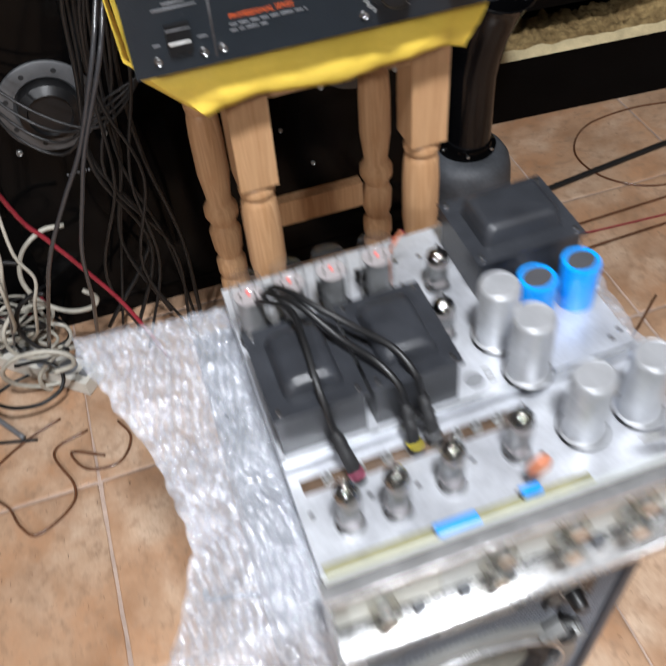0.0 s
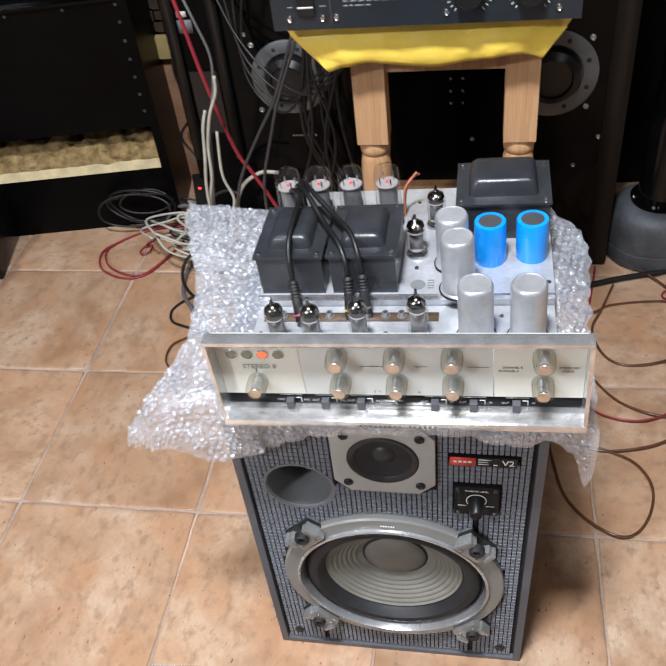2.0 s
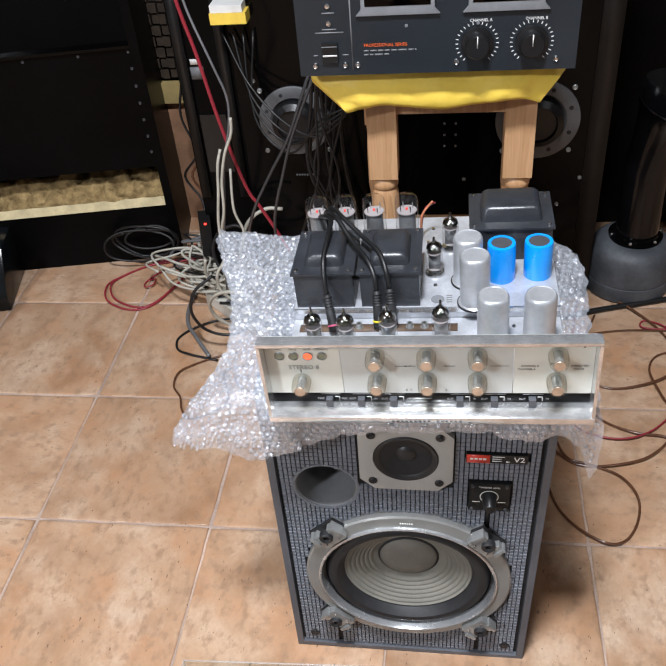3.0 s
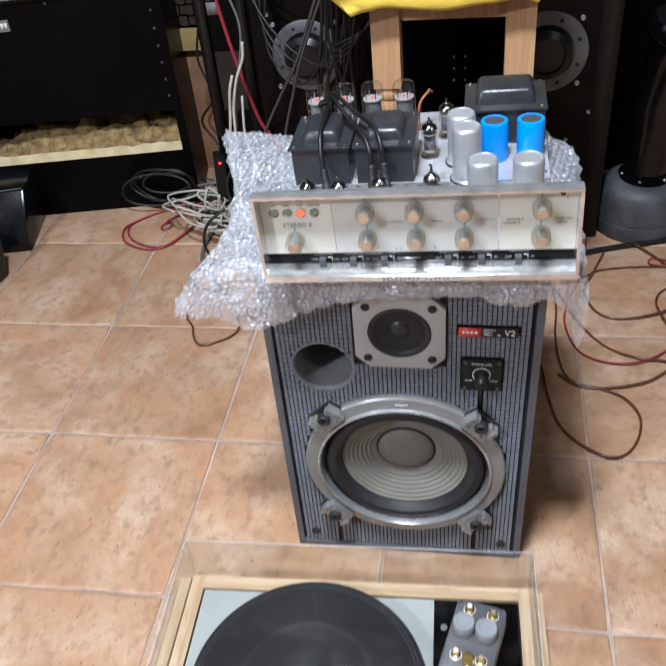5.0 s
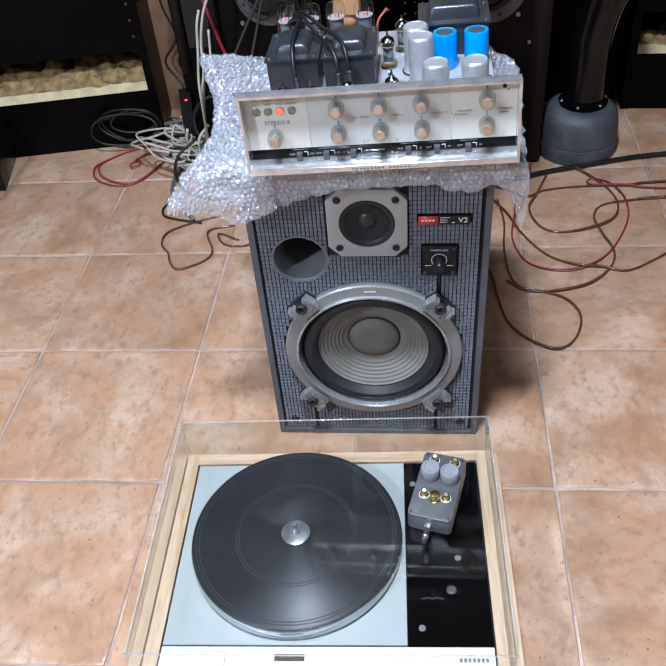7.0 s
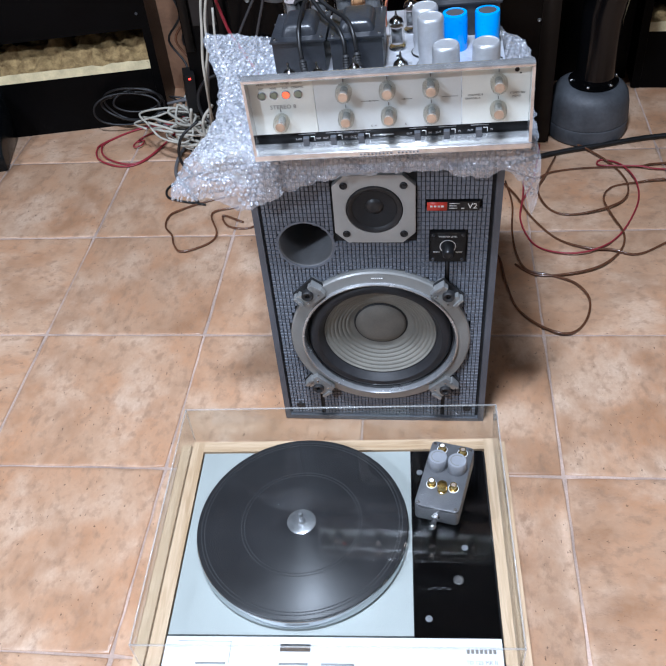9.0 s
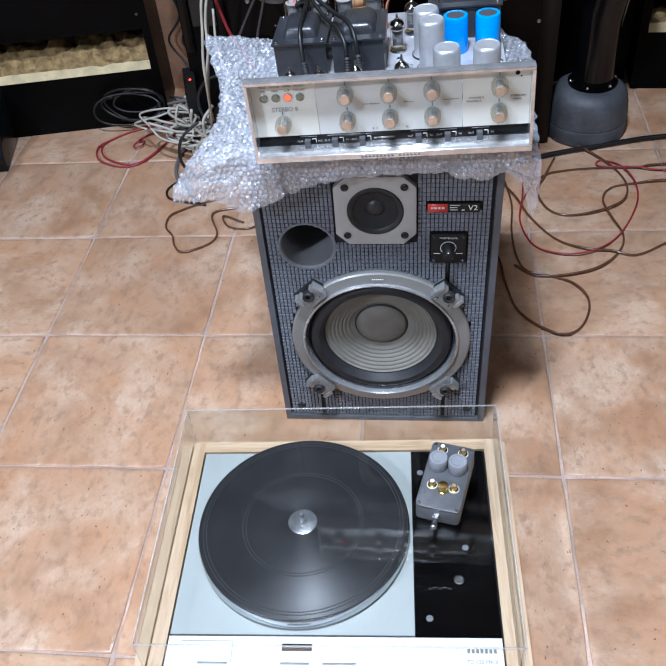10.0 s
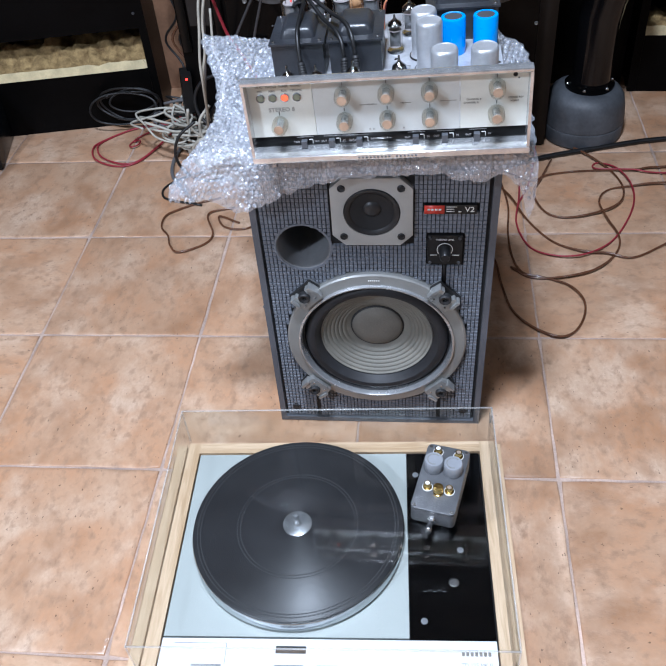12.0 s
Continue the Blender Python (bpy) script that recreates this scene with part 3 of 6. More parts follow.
    part("tweeter_ring", lathe([(0.0378, 0.002), (0.036, 0.005), (0.031, 0.0035), (0.029, 0.001)], 56, (0, 0, 0.433), "Y"), RUBBER, tw, "black tweeter ring")
    part("tweeter_cone", lathe([(0.0292, 0.002), (0.026, 0.0008), (0.012, -0.0045)], 48, (0, 0, 0.433), "Y"), GROOVE, tw, "black tweeter cone")
    part("dome", lathe([(0.0122, -0.0046), (0.0105, -0.0026), (0.0078, -0.0010), (0.004, -0.0002), (0, 0.0)], 32, (0, 0, 0.433), "Y"), DOME, tw, "small dark grey dome")
    for sx in (-1, 1):
        for sz in (-1, 1):
            screw(tw, sx * 0.0385, -0.004, 0.433 + sz * 0.0385, 0.0052)
    # port
    bm = lathe([(0.0378, -0.0035), (0.0366, -0.0045), (0.0362, -0.03), (0.0358, -0.112)], 56, (-0.097, 0, 0.369), "Y")
    part("port_rim", lathe([(0.0412, -0.0046), (0.0410, -0.0024), (0.0380, -0.0026), (0.0376, -0.0046)], 64, (-0.097, 0, 0.369), "Y"), BLOCK, t, "narrow smooth grey rim")
    port = part("port", bm, PORT_GREY, t, "flared grey bass port")
    # The cavity behind the tube is coloured black in place of deep shade.
    part("port_depth", lathe([(0.0358, -0.1122), (0.05, -0.113), (0.05, -0.2), (0, -0.2)], 40, (-0.097, 0, 0.369), "Y"), GROOVE, port, "inside of the port, blackened to stand in for shade")
    # badge and level control
    bd = part("badge", box(0.068, 0.136, -0.001, 0.006, 0.4295, 0.4435), BLACK_PLASTIC, t, "narrow black and red maker's badge", bevel=0.0006)
    part("red_field", box(0.0685, 0.0945, -0.0016, -0.001, 0.430, 0.443), RED, bd, "red field")
    for i in range(4):
        part("logo_bar", box(0.0725 + i * 0.0048, 0.0760 + i * 0.0048, -0.0019, -0.0016, 0.4352, 0.4380), WHITE, bd)
    for i, wd in enumerate((0.0135, 0.0100, 0.0105)):
        part("print_line", box(0.097, 0.097 + wd, -0.0016, -0.001, 0.4403 - i * 0.0036, 0.4412 - i * 0.0036), WHITE, bd)
    part("print_line", box(0.1125, 0.1165, -0.0016, -0.001, 0.4325, 0.4338), WHITE, bd)
    words("V2", 0.0115, face_on(0.127, -0.0013, 0.4365), WHITE, bd)
    lv = part("level_plate", box(0.0735, 0.1205, -0.002, 0.008, 0.345, 0.3945), BLACK_PLASTIC, t, "black tweeter level plate", bevel=0.0008)
    words("TWEETER LEVEL", 0.0034, face_on(0.097, -0.0023, 0.3875), WHITE, lv)
    part("dial_ring", lathe([(0.0108, 0.0), (0.0108, 0.0005), (0.0100, 0.0005), (0.0100, 0.0)], 40, (0.097, -0.002, 0.371), "Y"), WHITE, lv, "white dial ring")
    part("level_knob", lathe([(0, 0.020), (0.0058, 0.020), (0.0070, 0.0185), (0.0088, 0.0)], 28, (0.097, -0.002, 0.371), "Y"), BLACK_PLASTIC, lv, "black conical level knob")
    for x in (0.0820, 0.1120):
        part("print_line", box(x - 0.0045, x + 0.0045, -0.0024, -0.002, 0.3610, 0.3618), WHITE, lv)
    for x in (0.0775, 0.1165):
        for z in (0.349, 0.3905):
            screw(lv, x, -0.002, z, 0.0022, SCREW_DARK)
    part("wire_groove", box(0.0955, 0.0995, 0.0045, 0.0062, 0.303, 0.345), RUBBER, t)
    for sx in (-1, 1):
        screw(t, sx * 0.137, 0.003, 0.031, 0.007, name="grille_socket")
    return t


loudspeaker()


# ---------------------------------------------------------------- bubble wrap
def lerp_table(x, rows):
    for (a, u), (b, v) in zip(rows, rows[1:]):
        if x <= b:
            f = max(0.0, (x - a) / (b - a))
            return u + (v - u) * f
    return rows[-1][1]


TOPLEN = 0.312
LEFT = [(0, 0.097), (0.03, 0.100), (0.08, 0.118), (0.13, 0.138), (0.18, 0.150), (0.23, 0.153), (0.27, 0.132), (0.31, 0.102), (0.33, 0.103), (0.36, 0.138), (0.38, 0.19), (0.42, 0.2)]
RIGHT = [(0, 0.535), (0.03, 0.560), (0.07, 0.574), (0.13, 0.570), (0.2, 0.564), (0.3, 0.562), (0.34, 0.566), (0.42, 0.560)]
HANG = [(0.09, 0.03), (0.12, 0.04), (0.155, 0.052), (0.19, 0.085), (0.22, 0.075), (0.26, 0.060), (0.30, 0.046), (0.34, 0.040), (0.40, 0.037), (0.455, 0.036), (0.47, 0.046), (0.50, 0.048), (0.52, 0.036), (0.545, 0.05), (0.558, 0.098), (0.57, 0.06)]


def sheet(x, w):
    """A point of the film: w runs from its back edge over the loudspeaker's top and down its front."""
    n1 = noise.noise(Vector((x * 22, w * 22, 1.0)))
    n2 = noise.noise(Vector((x * 70, w * 70, 4.0)))
    top = min(w, TOPLEN)
    y = 0.075 - top
    f = max(0.0, min(1.0, (top - 0.08) / 0.22))
    f = f * f * (3 - 2 * f)
    z = 0.5425 + 0.0060 * n1 + 0.0042 * n2 + 0.0010 * noise.noise(Vector((x * 170, w * 170, 2.0)))
    if x > 0.188:
        z = max(z, 0.5375)
    if x < 0.195:
        d = (0.195 - x) / 0.095
        z += d * 0.012 * (1 - f) - d * d * 0.062 * f
    if x > 0.535:
        z -= 0.2 * (x - 0.535) * (0.5 + f)
    if 0.235 < x < 0.535 and w < TOPLEN - 0.01:
        z = min(z, 0.5445)
    fall = max(0.0, w - TOPLEN)
    if fall > 0:
        y -= 0.006 * min(1, fall / 0.01) + 0.006 * n1 + 0.003 * n2 + 0.012 * math.sin(min(1, fall / 0.05) * 1.5) * (1.0 if x < 0.25 else 0.35)
        z -= fall
    return Vector((x, y, z))


def drop(x):
    """How far the film hangs down the front at x."""
    return lerp_table(x, HANG) + 0.006 * noise.noise(Vector((x * 90, 7, 2)))


def bubble_wrap():
    t = thing("bubble_wrap", pose(0, 0, 0), "crumpled clear bubble wrap lying under the amplifier", "packaging")
    bm = bmesh.new()
    cols, step = 84, 0.005
    rows = int(TOPLEN / step)
    falls = 14
    grid = []
    for k in range(rows + falls + 1):
        f = max(0.0, (k - rows) / falls)
        w = min(k * step, TOPLEN) + f * 0.05
        xl, xr = lerp_table(w, LEFT), lerp_table(w, RIGHT)
        xl += 0.006 * noise.noise(Vector((w * 60, 3, 0)))
        xr += 0.005 * noise.noise(Vector((w * 60, 9, 0)))
        row = []
        for i in range(cols + 1):
            x = xl + (xr - xl) * i / cols
            row.append(bm.verts.new(sheet(x, TOPLEN + f * drop(x) if f > 0 else w)))
        grid.append(row)
    for a, b in zip(grid, grid[1:]):
        for i in range(cols):
            bm.faces.new((a[i], a[i + 1], b[i + 1], b[i]))

    def inside(x, w):
        return w <= TOPLEN + drop(x)

    part("film_sheet", bm, FILM, t, "clear creased film", smooth=True)
    verts, faces = [], []
    pitch = 0.0074
    for k in range(int((TOPLEN + 0.1) / (pitch * 0.87))):
        w = 0.004 + k * pitch * 0.87
        xl, xr = lerp_table(w, LEFT), lerp_table(w, RIGHT)
        for i in range(int((xr - xl) / pitch)):
            x = xl + 0.004 + pitch * (i + 0.5 * (k % 2)) + random.uniform(-0.0014, 0.0014)
            if x > xr - 0.004 or not inside(x, w + 0.004) or (0.25 < x < 0.53 and 0.02 < w < TOPLEN - 0.03):
                continue
            if random.random() < 0.06:
                continue
            c = sheet(x, w)
            du, dv = (sheet(x + 0.002, w) - c).normalized(), (sheet(x, w + 0.002) - c).normalized()
            up = dv.cross(du).normalized()
            if up.z < 0 and w < TOPLEN:
                up = -up
            if w >= TOPLEN and up.y > 0:
                up = -up
            r, hgt = random.uniform(0.0027, 0.0037), random.uniform(0.0008, 0.0026)
            up = (up + Vector((random.uniform(-0.6, 0.6), random.uniform(-0.6, 0.6), random.uniform(-0.3, 0.3)))).normalized()
            base = len(verts)
            for fr, fh in ((1.0, 0.0), (0.9, 0.62), (0.5, 0.95)):
                for q in range(8):
                    a = 2 * math.pi * q / 8
                    dent = 1 + random.uniform(-0.6, 0.35)
                    verts.append(c + du * (r * fr * math.cos(a)) + dv * (r * fr * math.sin(a)) + up * (hgt * fh * dent))
            verts.append(c + up * hgt)
            for ring in (0, 8):
                for q in range(8):
                    faces.append((base + ring + q, base + ring + (q + 1) % 8, base + ring + 8 + (q + 1) % 8, base + ring + 8 + q))
            for q in range(8):
                faces.append((base + 16 + q, base + 16 + (q + 1) % 8, base + 24))
    me = bpy.data.meshes.new("bubble_layer")
    me.from_pydata(verts, [], faces)
    me.materials.append(FILM_BUBBLE)
    ob = new("bubble_layer", me)
    ob.parent = t
    tagged(ob, "rows of small air bubbles", kind="stuff")


bubble_wrap()


# ---------------------------------------------------------------- valve amplifier
AMP = pose(0.388, -0.272, 0.5465, 0, -1.6, 0)


def small_tube(parent, x, y, z, h=0.046, r=0.0098):
    v = part("valve", lathe([(r * 0.95, 0.0), (r, 0.004), (r, h * 0.72), (r * 0.85, h * 0.84), (r * 0.4, h * 0.92), (r * 0.16, h * 0.95), (r * 0.1, h * 1.05), (0, h * 1.07)], 24, (x, y, z)), TUBE_GLASS, parent, "small glass valve")
    part("getter", lathe([(r * 0.93, h * 0.765), (r * 0.91, h * 0.775), (r * 0.8, h * 0.835), (r * 0.35, h * 0.905), (0, h * 0.93)], 24, (x, y, z)), GETTER, v, "dark mirror getter")
    part("anode", box(x - r * 0.7, x + r * 0.7, y - r * 0.45, y + r * 0.45, z + 0.007, z + h * 0.6), TUBE_PLATE, v, "grey anode plate")
    part("mica", lathe([(0, h * 0.62), (r * 0.85, h * 0.62), (r * 0.85, h * 0.635), (0, h * 0.635)], 16, (x, y, z)), MICA, v)
    part("socket", lathe([(0, 0.003), (r * 1.1, 0.003), (r * 1.2, 0.0), (r * 1.2, -0.002)], 24, (x, y, z)), STEEL, v)
    part("pip", lathe([(r * 0.3, h * 0.925), (r * 0.17, h * 0.96), (r * 0.12, h * 1.06), (0, h * 1.075)], 14, (x, y, z)), GETTER, v, "sealed glass pip")
    part("mica", lathe([(0, 0.0075), (r * 0.85, 0.0075), (r * 0.85, 0.0083), (0, 0.0083)], 16, (x, y, z)), MICA, v)
    return v


def power_tube(parent, x, y, z, h=0.0715, r=0.0138):
    v = part("power_valve", lathe([(r, 0.006), (r, h * 0.86), (r * 0.93, h * 0.95), (r * 0.7, h * 0.99), (0, h)], 28, (x, y, z)), TUBE_GLASS, parent, "large glass power valve")
    part("valve_base", lathe([(0, 0.008), (r * 1.05, 0.008), (r * 1.1, 0.0)], 28, (x, y, z)), BLACK_PLASTIC, v)
    part("anode", lathe([(0, 0.010), (r * 0.74, 0.010), (r * 0.74, h * 0.68), (0, h * 0.68)], 10, (x, y, z)), TUBE_PLATE, v, "grey anode")
    part("mica", lathe([(0, h * 0.71), (r * 0.86, h * 0.71), (r * 0.86, h * 0.722), (0, h * 0.722)], 20, (x, y, z)), MICA, v, "pale mica disc")
    part("heater_tip", lathe([(0, h * 0.73), (0.0014, h * 0.73), (0.0014, h * 0.765), (0, h * 0.775)], 10, (x, y, z)), HEATER, v, "red glowing heater tip")
    for a in range(4):
        q = a * math.pi / 2 + 0.6
        part("support_rod", lathe([(0.0008, h * 0.72), (0.0008, h * 0.83)], 6, (x + r * 0.6 * math.cos(q), y + r * 0.6 * math.sin(q), z)), STEEL, v)
    return v


def transformer(parent, x0, x1, y0, y1, z0, flange, bell, split=True):
    body = part("transformer", box(x0 + 0.0015, x1 - 0.0015, y0 + 0.0015, y1 - 0.0015, z0, flange - 0.0025), TRAFO, parent, "black mains and output transformer", bevel=0.0008)
    part("flange", box(x0 - 0.001, x1 + 0.001, y0 - 0.001, y1 + 0.001, flange - 0.0025, flange), TRAFO, body, bevel=0.0008)
    bm = bmesh.new()
    m = 0.0115
    loops = []
    for inset, z in ((0.0, flange - 0.0005), (0.0012, flange + 0.004), (0.003, bell - 0.004), (0.0055, bell - 0.001), (0.0095, bell)):
        o = []
        for sx, sy, a0 in ((1, 1, 0), (-1, 1, 90), (-1, -1, 180), (1, -1, 270)):
            rr = 0.006
            cx = (x0 + x1) / 2 + sx * ((x1 - x0) / 2 - m - inset - rr)
            cy = (y0 + y1) / 2 + sy * ((y1 - y0) / 2 - m * 1.15 - inset - rr)
            for a in (0, 22, 45, 68, 90):
                o.append(bm.verts.new((cx + rr * math.cos(radians(a0 + a)), cy + rr * math.sin(radians(a0 + a)), z)))
        loops.append(o)
    for a, b in zip(loops, loops[1:]):
        for i in range(len(a)):
            bm.faces.new((a[i], a[(i + 1) % len(a)], b[(i + 1) % len(a)], b[i]))
    bm.faces.new(loops[-1])
    part("end_bell", bm, TRAFO, body, "pressed steel end bell", angle=60)
    for x in (x0 + 0.005, x1 - 0.005):
        for y in (y0 + 0.005, y1 - 0.005):
            part("bolt", lathe([(0, 0.0025), (0.0018, 0.0025), (0.0024, 0.0015), (0.0024, 0)], 10, (x, y, flange)), STEEL, body)
    return body


def can(parent, x, y, z0, z1, r=0.0163):
    c = part("capacitor_can", lathe([(r * 1.12, 0.0), (r * 1.12, 0.003), (r, 0.0045), (r, z1 - z0 - 0.004), (r * 0.93, z1 - z0 - 0.0008), (r * 0.86, z1 - z0), (r * 0.84, z1 - z0 - 0.0008), (0, z1 - z0 - 0.0004)], 40, (x, y, z0)), CAN, parent, "bare aluminium capacitor can")
    part("clamp_ring", lathe([(r * 1.2, 0.001), (r * 1.2, 0.0025), (r * 1.02, 0.0025)], 40, (x, y, z0)), BLACK_PLASTIC, c)
    return c


def blue_can(parent, x, y, z0, z1, r=0.0158):
    h = z1 - z0
    c = part("blue_capacitor", lathe([(r * 0.98, 0), (r, 0.002), (r, h - 0.002), (r * 0.96, h), (r * 0.72, h + 0.0002), (r * 0.72, h - 0.0012)], 40, (x, y, z0)), BLUE, parent, "bright blue sleeved capacitor")
    part("capacitor_top", lathe([(r * 0.73, h - 0.0004), (0, h - 0.0004)], 32, (x, y, z0)), FIBRE, c, "dark grey end disc")
    return c


def knob(parent, x, z):
    seg = 40
    bm = bmesh.new()
    rings = []
    for r, h in ((0.0093, -0.013), (0.0096, -0.008), (0.0090, 0.002), (0.0082, 0.0045)):
        rings.append([bm.verts.new((x + (r - (0.0010 if i % 2 else 0)) * math.cos(2 * math.pi * i / seg), -h, z + (r - (0.0010 if i % 2 else 0)) * math.sin(2 * math.pi * i / seg))) for i in range(seg)])
    for a, b in zip(rings, rings[1:]):
        for i in range(seg):
            bm.faces.new((a[i], a[(i + 1) % seg], b[(i + 1) % seg], b[i]))
    bm.faces.new(rings[0][::-1])
    bm.faces.new(rings[-1])
    bmesh.ops.recalc_face_normals(bm, faces=bm.faces)
    k = part("knob", bm, KNOB_CLEAR, parent, "clear ribbed control knob")
    part("knob_core", lathe([(0.0046, -0.0135), (0.0044, 0.001), (0.0042, 0.0022), (0, 0.0022)], 28, (x, 0, z), "Y"), CHROME, k, "bright metal knob core")
    part("knob_face", lathe([(0.0056, 0.0047), (0.0053, 0.0053), (0, 0.0050)], 28, (x, 0, z), "Y"), COPPER, k, "worn copper knob face")
    part("knob_pointer", box(x - 0.0005, x + 0.0005, 0.0128, 0.0136, z + 0.0098, z + 0.0135), GREY_INK, k)
    return k


def amplifier():
    t = thing("valve_amplifier", AMP, "open valve amplifier with cream front panel on bubble wrap", "amplifier")
    zf, zr = 0.0205, 0.0335
    ch = part("chassis", box(-0.153, 0.140, 0.142, 0.333, 0.001, zr), DECK, t, "dull stained aluminium chassis", bevel=0.0012)
    part("front_deck", box(-0.153, 0.140, 0.024, 0.1405, 0.001, zf), DECK, t, "lower front deck of stained aluminium", bevel=0.0008)
    part("deck_lip", box(-0.153, 0.140, 0.1395, 0.1425, zr - 0.004, zr + 0.0012), CHROME, ch, bevel=0.0006)
    # front panel
    for x0, x1, m in ((-0.1568, -0.0829, PANEL), (-0.0824, 0.0826, PANEL_COOL), (0.0831, 0.1568, PANEL)):
        part("face_panel", box(x0, x1, 0.0136, 0.0160, 0.0262, 0.0984), m, t, "cream enamelled face panel", bevel=0.0003)
    strip = part("switch_strip", box(-0.1568, 0.1568, 0.0150, 0.018, 0.009, 0.0258), BLACK_PLASTIC, t, "black strip of slide switches")
    part("top_trim", prism([(-0.1605, 0.0985), (0.1605, 0.0985), (0.1605, 0.1032), (-0.1605, 0.1032)], -0.003, 0.0105), TRIM, t, "scratched bright aluminium top trim", bevel=0.0014)
    bm = bmesh.new()
    for x in (-0.1605, 0.1605):
        for y, z in ((-0.003, 0.0), (0.022, 0.0), (0.022, 0.0125), (0.0145, 0.0125), (-0.0005, 0.0085), (-0.003, 0.0072)):
            bm.verts.new((x, y, z))
    bm.verts.ensure_lookup_table()
    v = list(bm.verts)
    bm.faces.new(v[:6])
    bm.faces.new(v[6:][::-1])
    for i in range(6):
        bm.faces.new((v[i], v[6 + i], v[6 + (i + 1) % 6], v[(i + 1) % 6]))
    bmesh.ops.recalc_face_normals(bm, faces=bm.faces)
    ledge = part("bottom_trim", bm, TRIM, t, "bright sloping bottom trim", bevel=0.0007)
    for i in range(16):
        if i != 9:
            part("logo_bar", box(-0.035 + i * 0.0044, -0.0325 + i * 0.0044, -0.0033, -0.003, 0.0024, 0.0048), CAP_GREY, ledge)
    for x0 in (-0.1603, 0.1570):
        part("side_trim", box(x0, x0 + 0.0033, -0.0025, 0.016, 0.008, 0.0984), TRIM, t, "bright side trim", bevel=0.001)
    for x in (-0.048, 0.001, 0.049, 0.123):
        for z in (0.077, 0.0455):
            knob(t, x, z)
    knob(t, -0.1235, 0.0445)
    for i, x in enumerate((-0.1425, -0.1285, -0.1145, -0.1005)):
        ring = part("indicator_bezel", lathe([(0.0052, 0.0), (0.0052, 0.001), (0.0043, 0.0014), (0.0042, 0.0)], 24, (x, 0.0136, 0.0755), "Y"), CHROME, t)
        part("indicator_lens", lathe([(0.0043, 0.0), (0.0036, 0.0014), (0, 0.002)], 20, (x, 0.0136, 0.0755), "Y"), LIT if i == 2 else DULL_LENS, ring, "glowing orange lens" if i == 2 else "dull green lens")
        up, low = (("HEAD", "MIC"), ("PHONO", "MAG"), ("TUNER", "AUX"), ("PHONO", "CERAMIC"))[i]
        words(up, 0.0034, face_on(x, 0.0134, 0.0890), GREY_INK, t)
        words(low, 0.0034, face_on(x, 0.0134, 0.0838), GREY_INK, t)
    words("STEREO 8", 0.0072, face_on(-0.120, 0.0133, 0.0605), INK_LIGHT, t)
    words("CHANNEL B", 0.003, face_on(0.098, 0.0134, 0.0615), GREY_INK, t)
    words("CHANNEL A", 0.003, face_on(0.095, 0.0134, 0.0575), GREY_INK, t)
    words("STEREO REV", 0.003, face_on(0.144, 0.0134, 0.0615), GREY_INK, t)
    words("MONO", 0.003, face_on(0.143, 0.0134, 0.0575), GREY_INK, t)
    words("STEREO", 0.003, face_on(0.122, 0.0134, 0.0640), GREY_INK, t)
    for x, z, wd in ((-0.02, 0.0616, 0.02), (0.022, 0.0616, 0.012), (0.07, 0.0616, 0.018)):
        part("panel_line", box(x - wd / 2, x + wd / 2, 0.0132, 0.0136, z - 0.0001, z + 0.0002), GREY_INK, t)
    for z in (0.0616, 0.0305):
        for i, c in enumerate("CHA"):
            words(c, 0.003, face_on(-0.020 + 0.0045 * i + (0.03 if i == 2 else 0), 0.0134, z), GREY_INK, t)
    part("panel_hole", lathe([(0.0026, 0.0), (0.0022, 0.0006), (0, 0.0006)], 16, (0.1425, 0.0136, 0.0885), "Y"), GROOVE, t)
    part("panel_hole", lathe([(0.001, 0.0), (0, 0.0005)], 10, (0.1465, 0.0136, 0.0845), "Y"), GROOVE, t)
    for i, x in enumerate((-0.0985, -0.066, -0.0335, 0.032, 0.0655, 0.102)):
        sw = part("slide_switch", box(x - 0.0034, x + 0.0034, 0.0085, 0.015, 0.0118, 0.0205), SWITCH_GREY, t, "grey slide switch", bevel=0.0008)
        left, right = (("TAPE", "MIC") if i == 0 else ("OUT", "IN"))
        words(left, 0.0031, face_on(x - 0.0095, 0.0148, 0.0170), CAN, sw)
        words(right, 0.0031, face_on(x + 0.0145, 0.0148, 0.0170), CAN, sw)
        part("switch_mark", box(x + 0.0052, x + 0.010, 0.0145, 0.015, 0.0195, 0.0203), WHITE, sw)
        part("switch_mark", box(x + 0.0094, x + 0.0101, 0.0145, 0.015, 0.0145, 0.0203), WHITE, sw)
        part("print_line", box(x - 0.009, x + 0.011, 0.0147, 0.015, 0.0232, 0.0239), CAN, sw)
    part("worn_patch", box(-0.018, 0.004, 0.0147, 0.015, 0.0165, 0.0185), CHROME, strip, "worn bare metal patch")
    # transformers, cans and valves
    transformer(t, -0.151, -0.0825, 0.145, 0.232, zr, 0.0805, 0.0935)
    transformer(t, -0.0775, -0.0095, 0.145, 0.232, zr, 0.0805, 0.0935)
    transformer(t, 0.045, 0.139, 0.232, 0.312, zr, 0.0775, 0.0955)
    for x in (-0.137, -0.103, -0.068, -0.029):
        power_tube(t, x, 0.267, zr)
    small_tube(t, 0.004, 0.210, zr, 0.046)
    small_tube(t, 0.022, 0.262, zr, 0.046)
    for i, (x, y) in enumerate(((-0.121, 0.080), (-0.086, 0.078), (-0.042, 0.084), (0.013, 0.090))):
        small_tube(t, x, y + 0.004, zf, 0.0565)
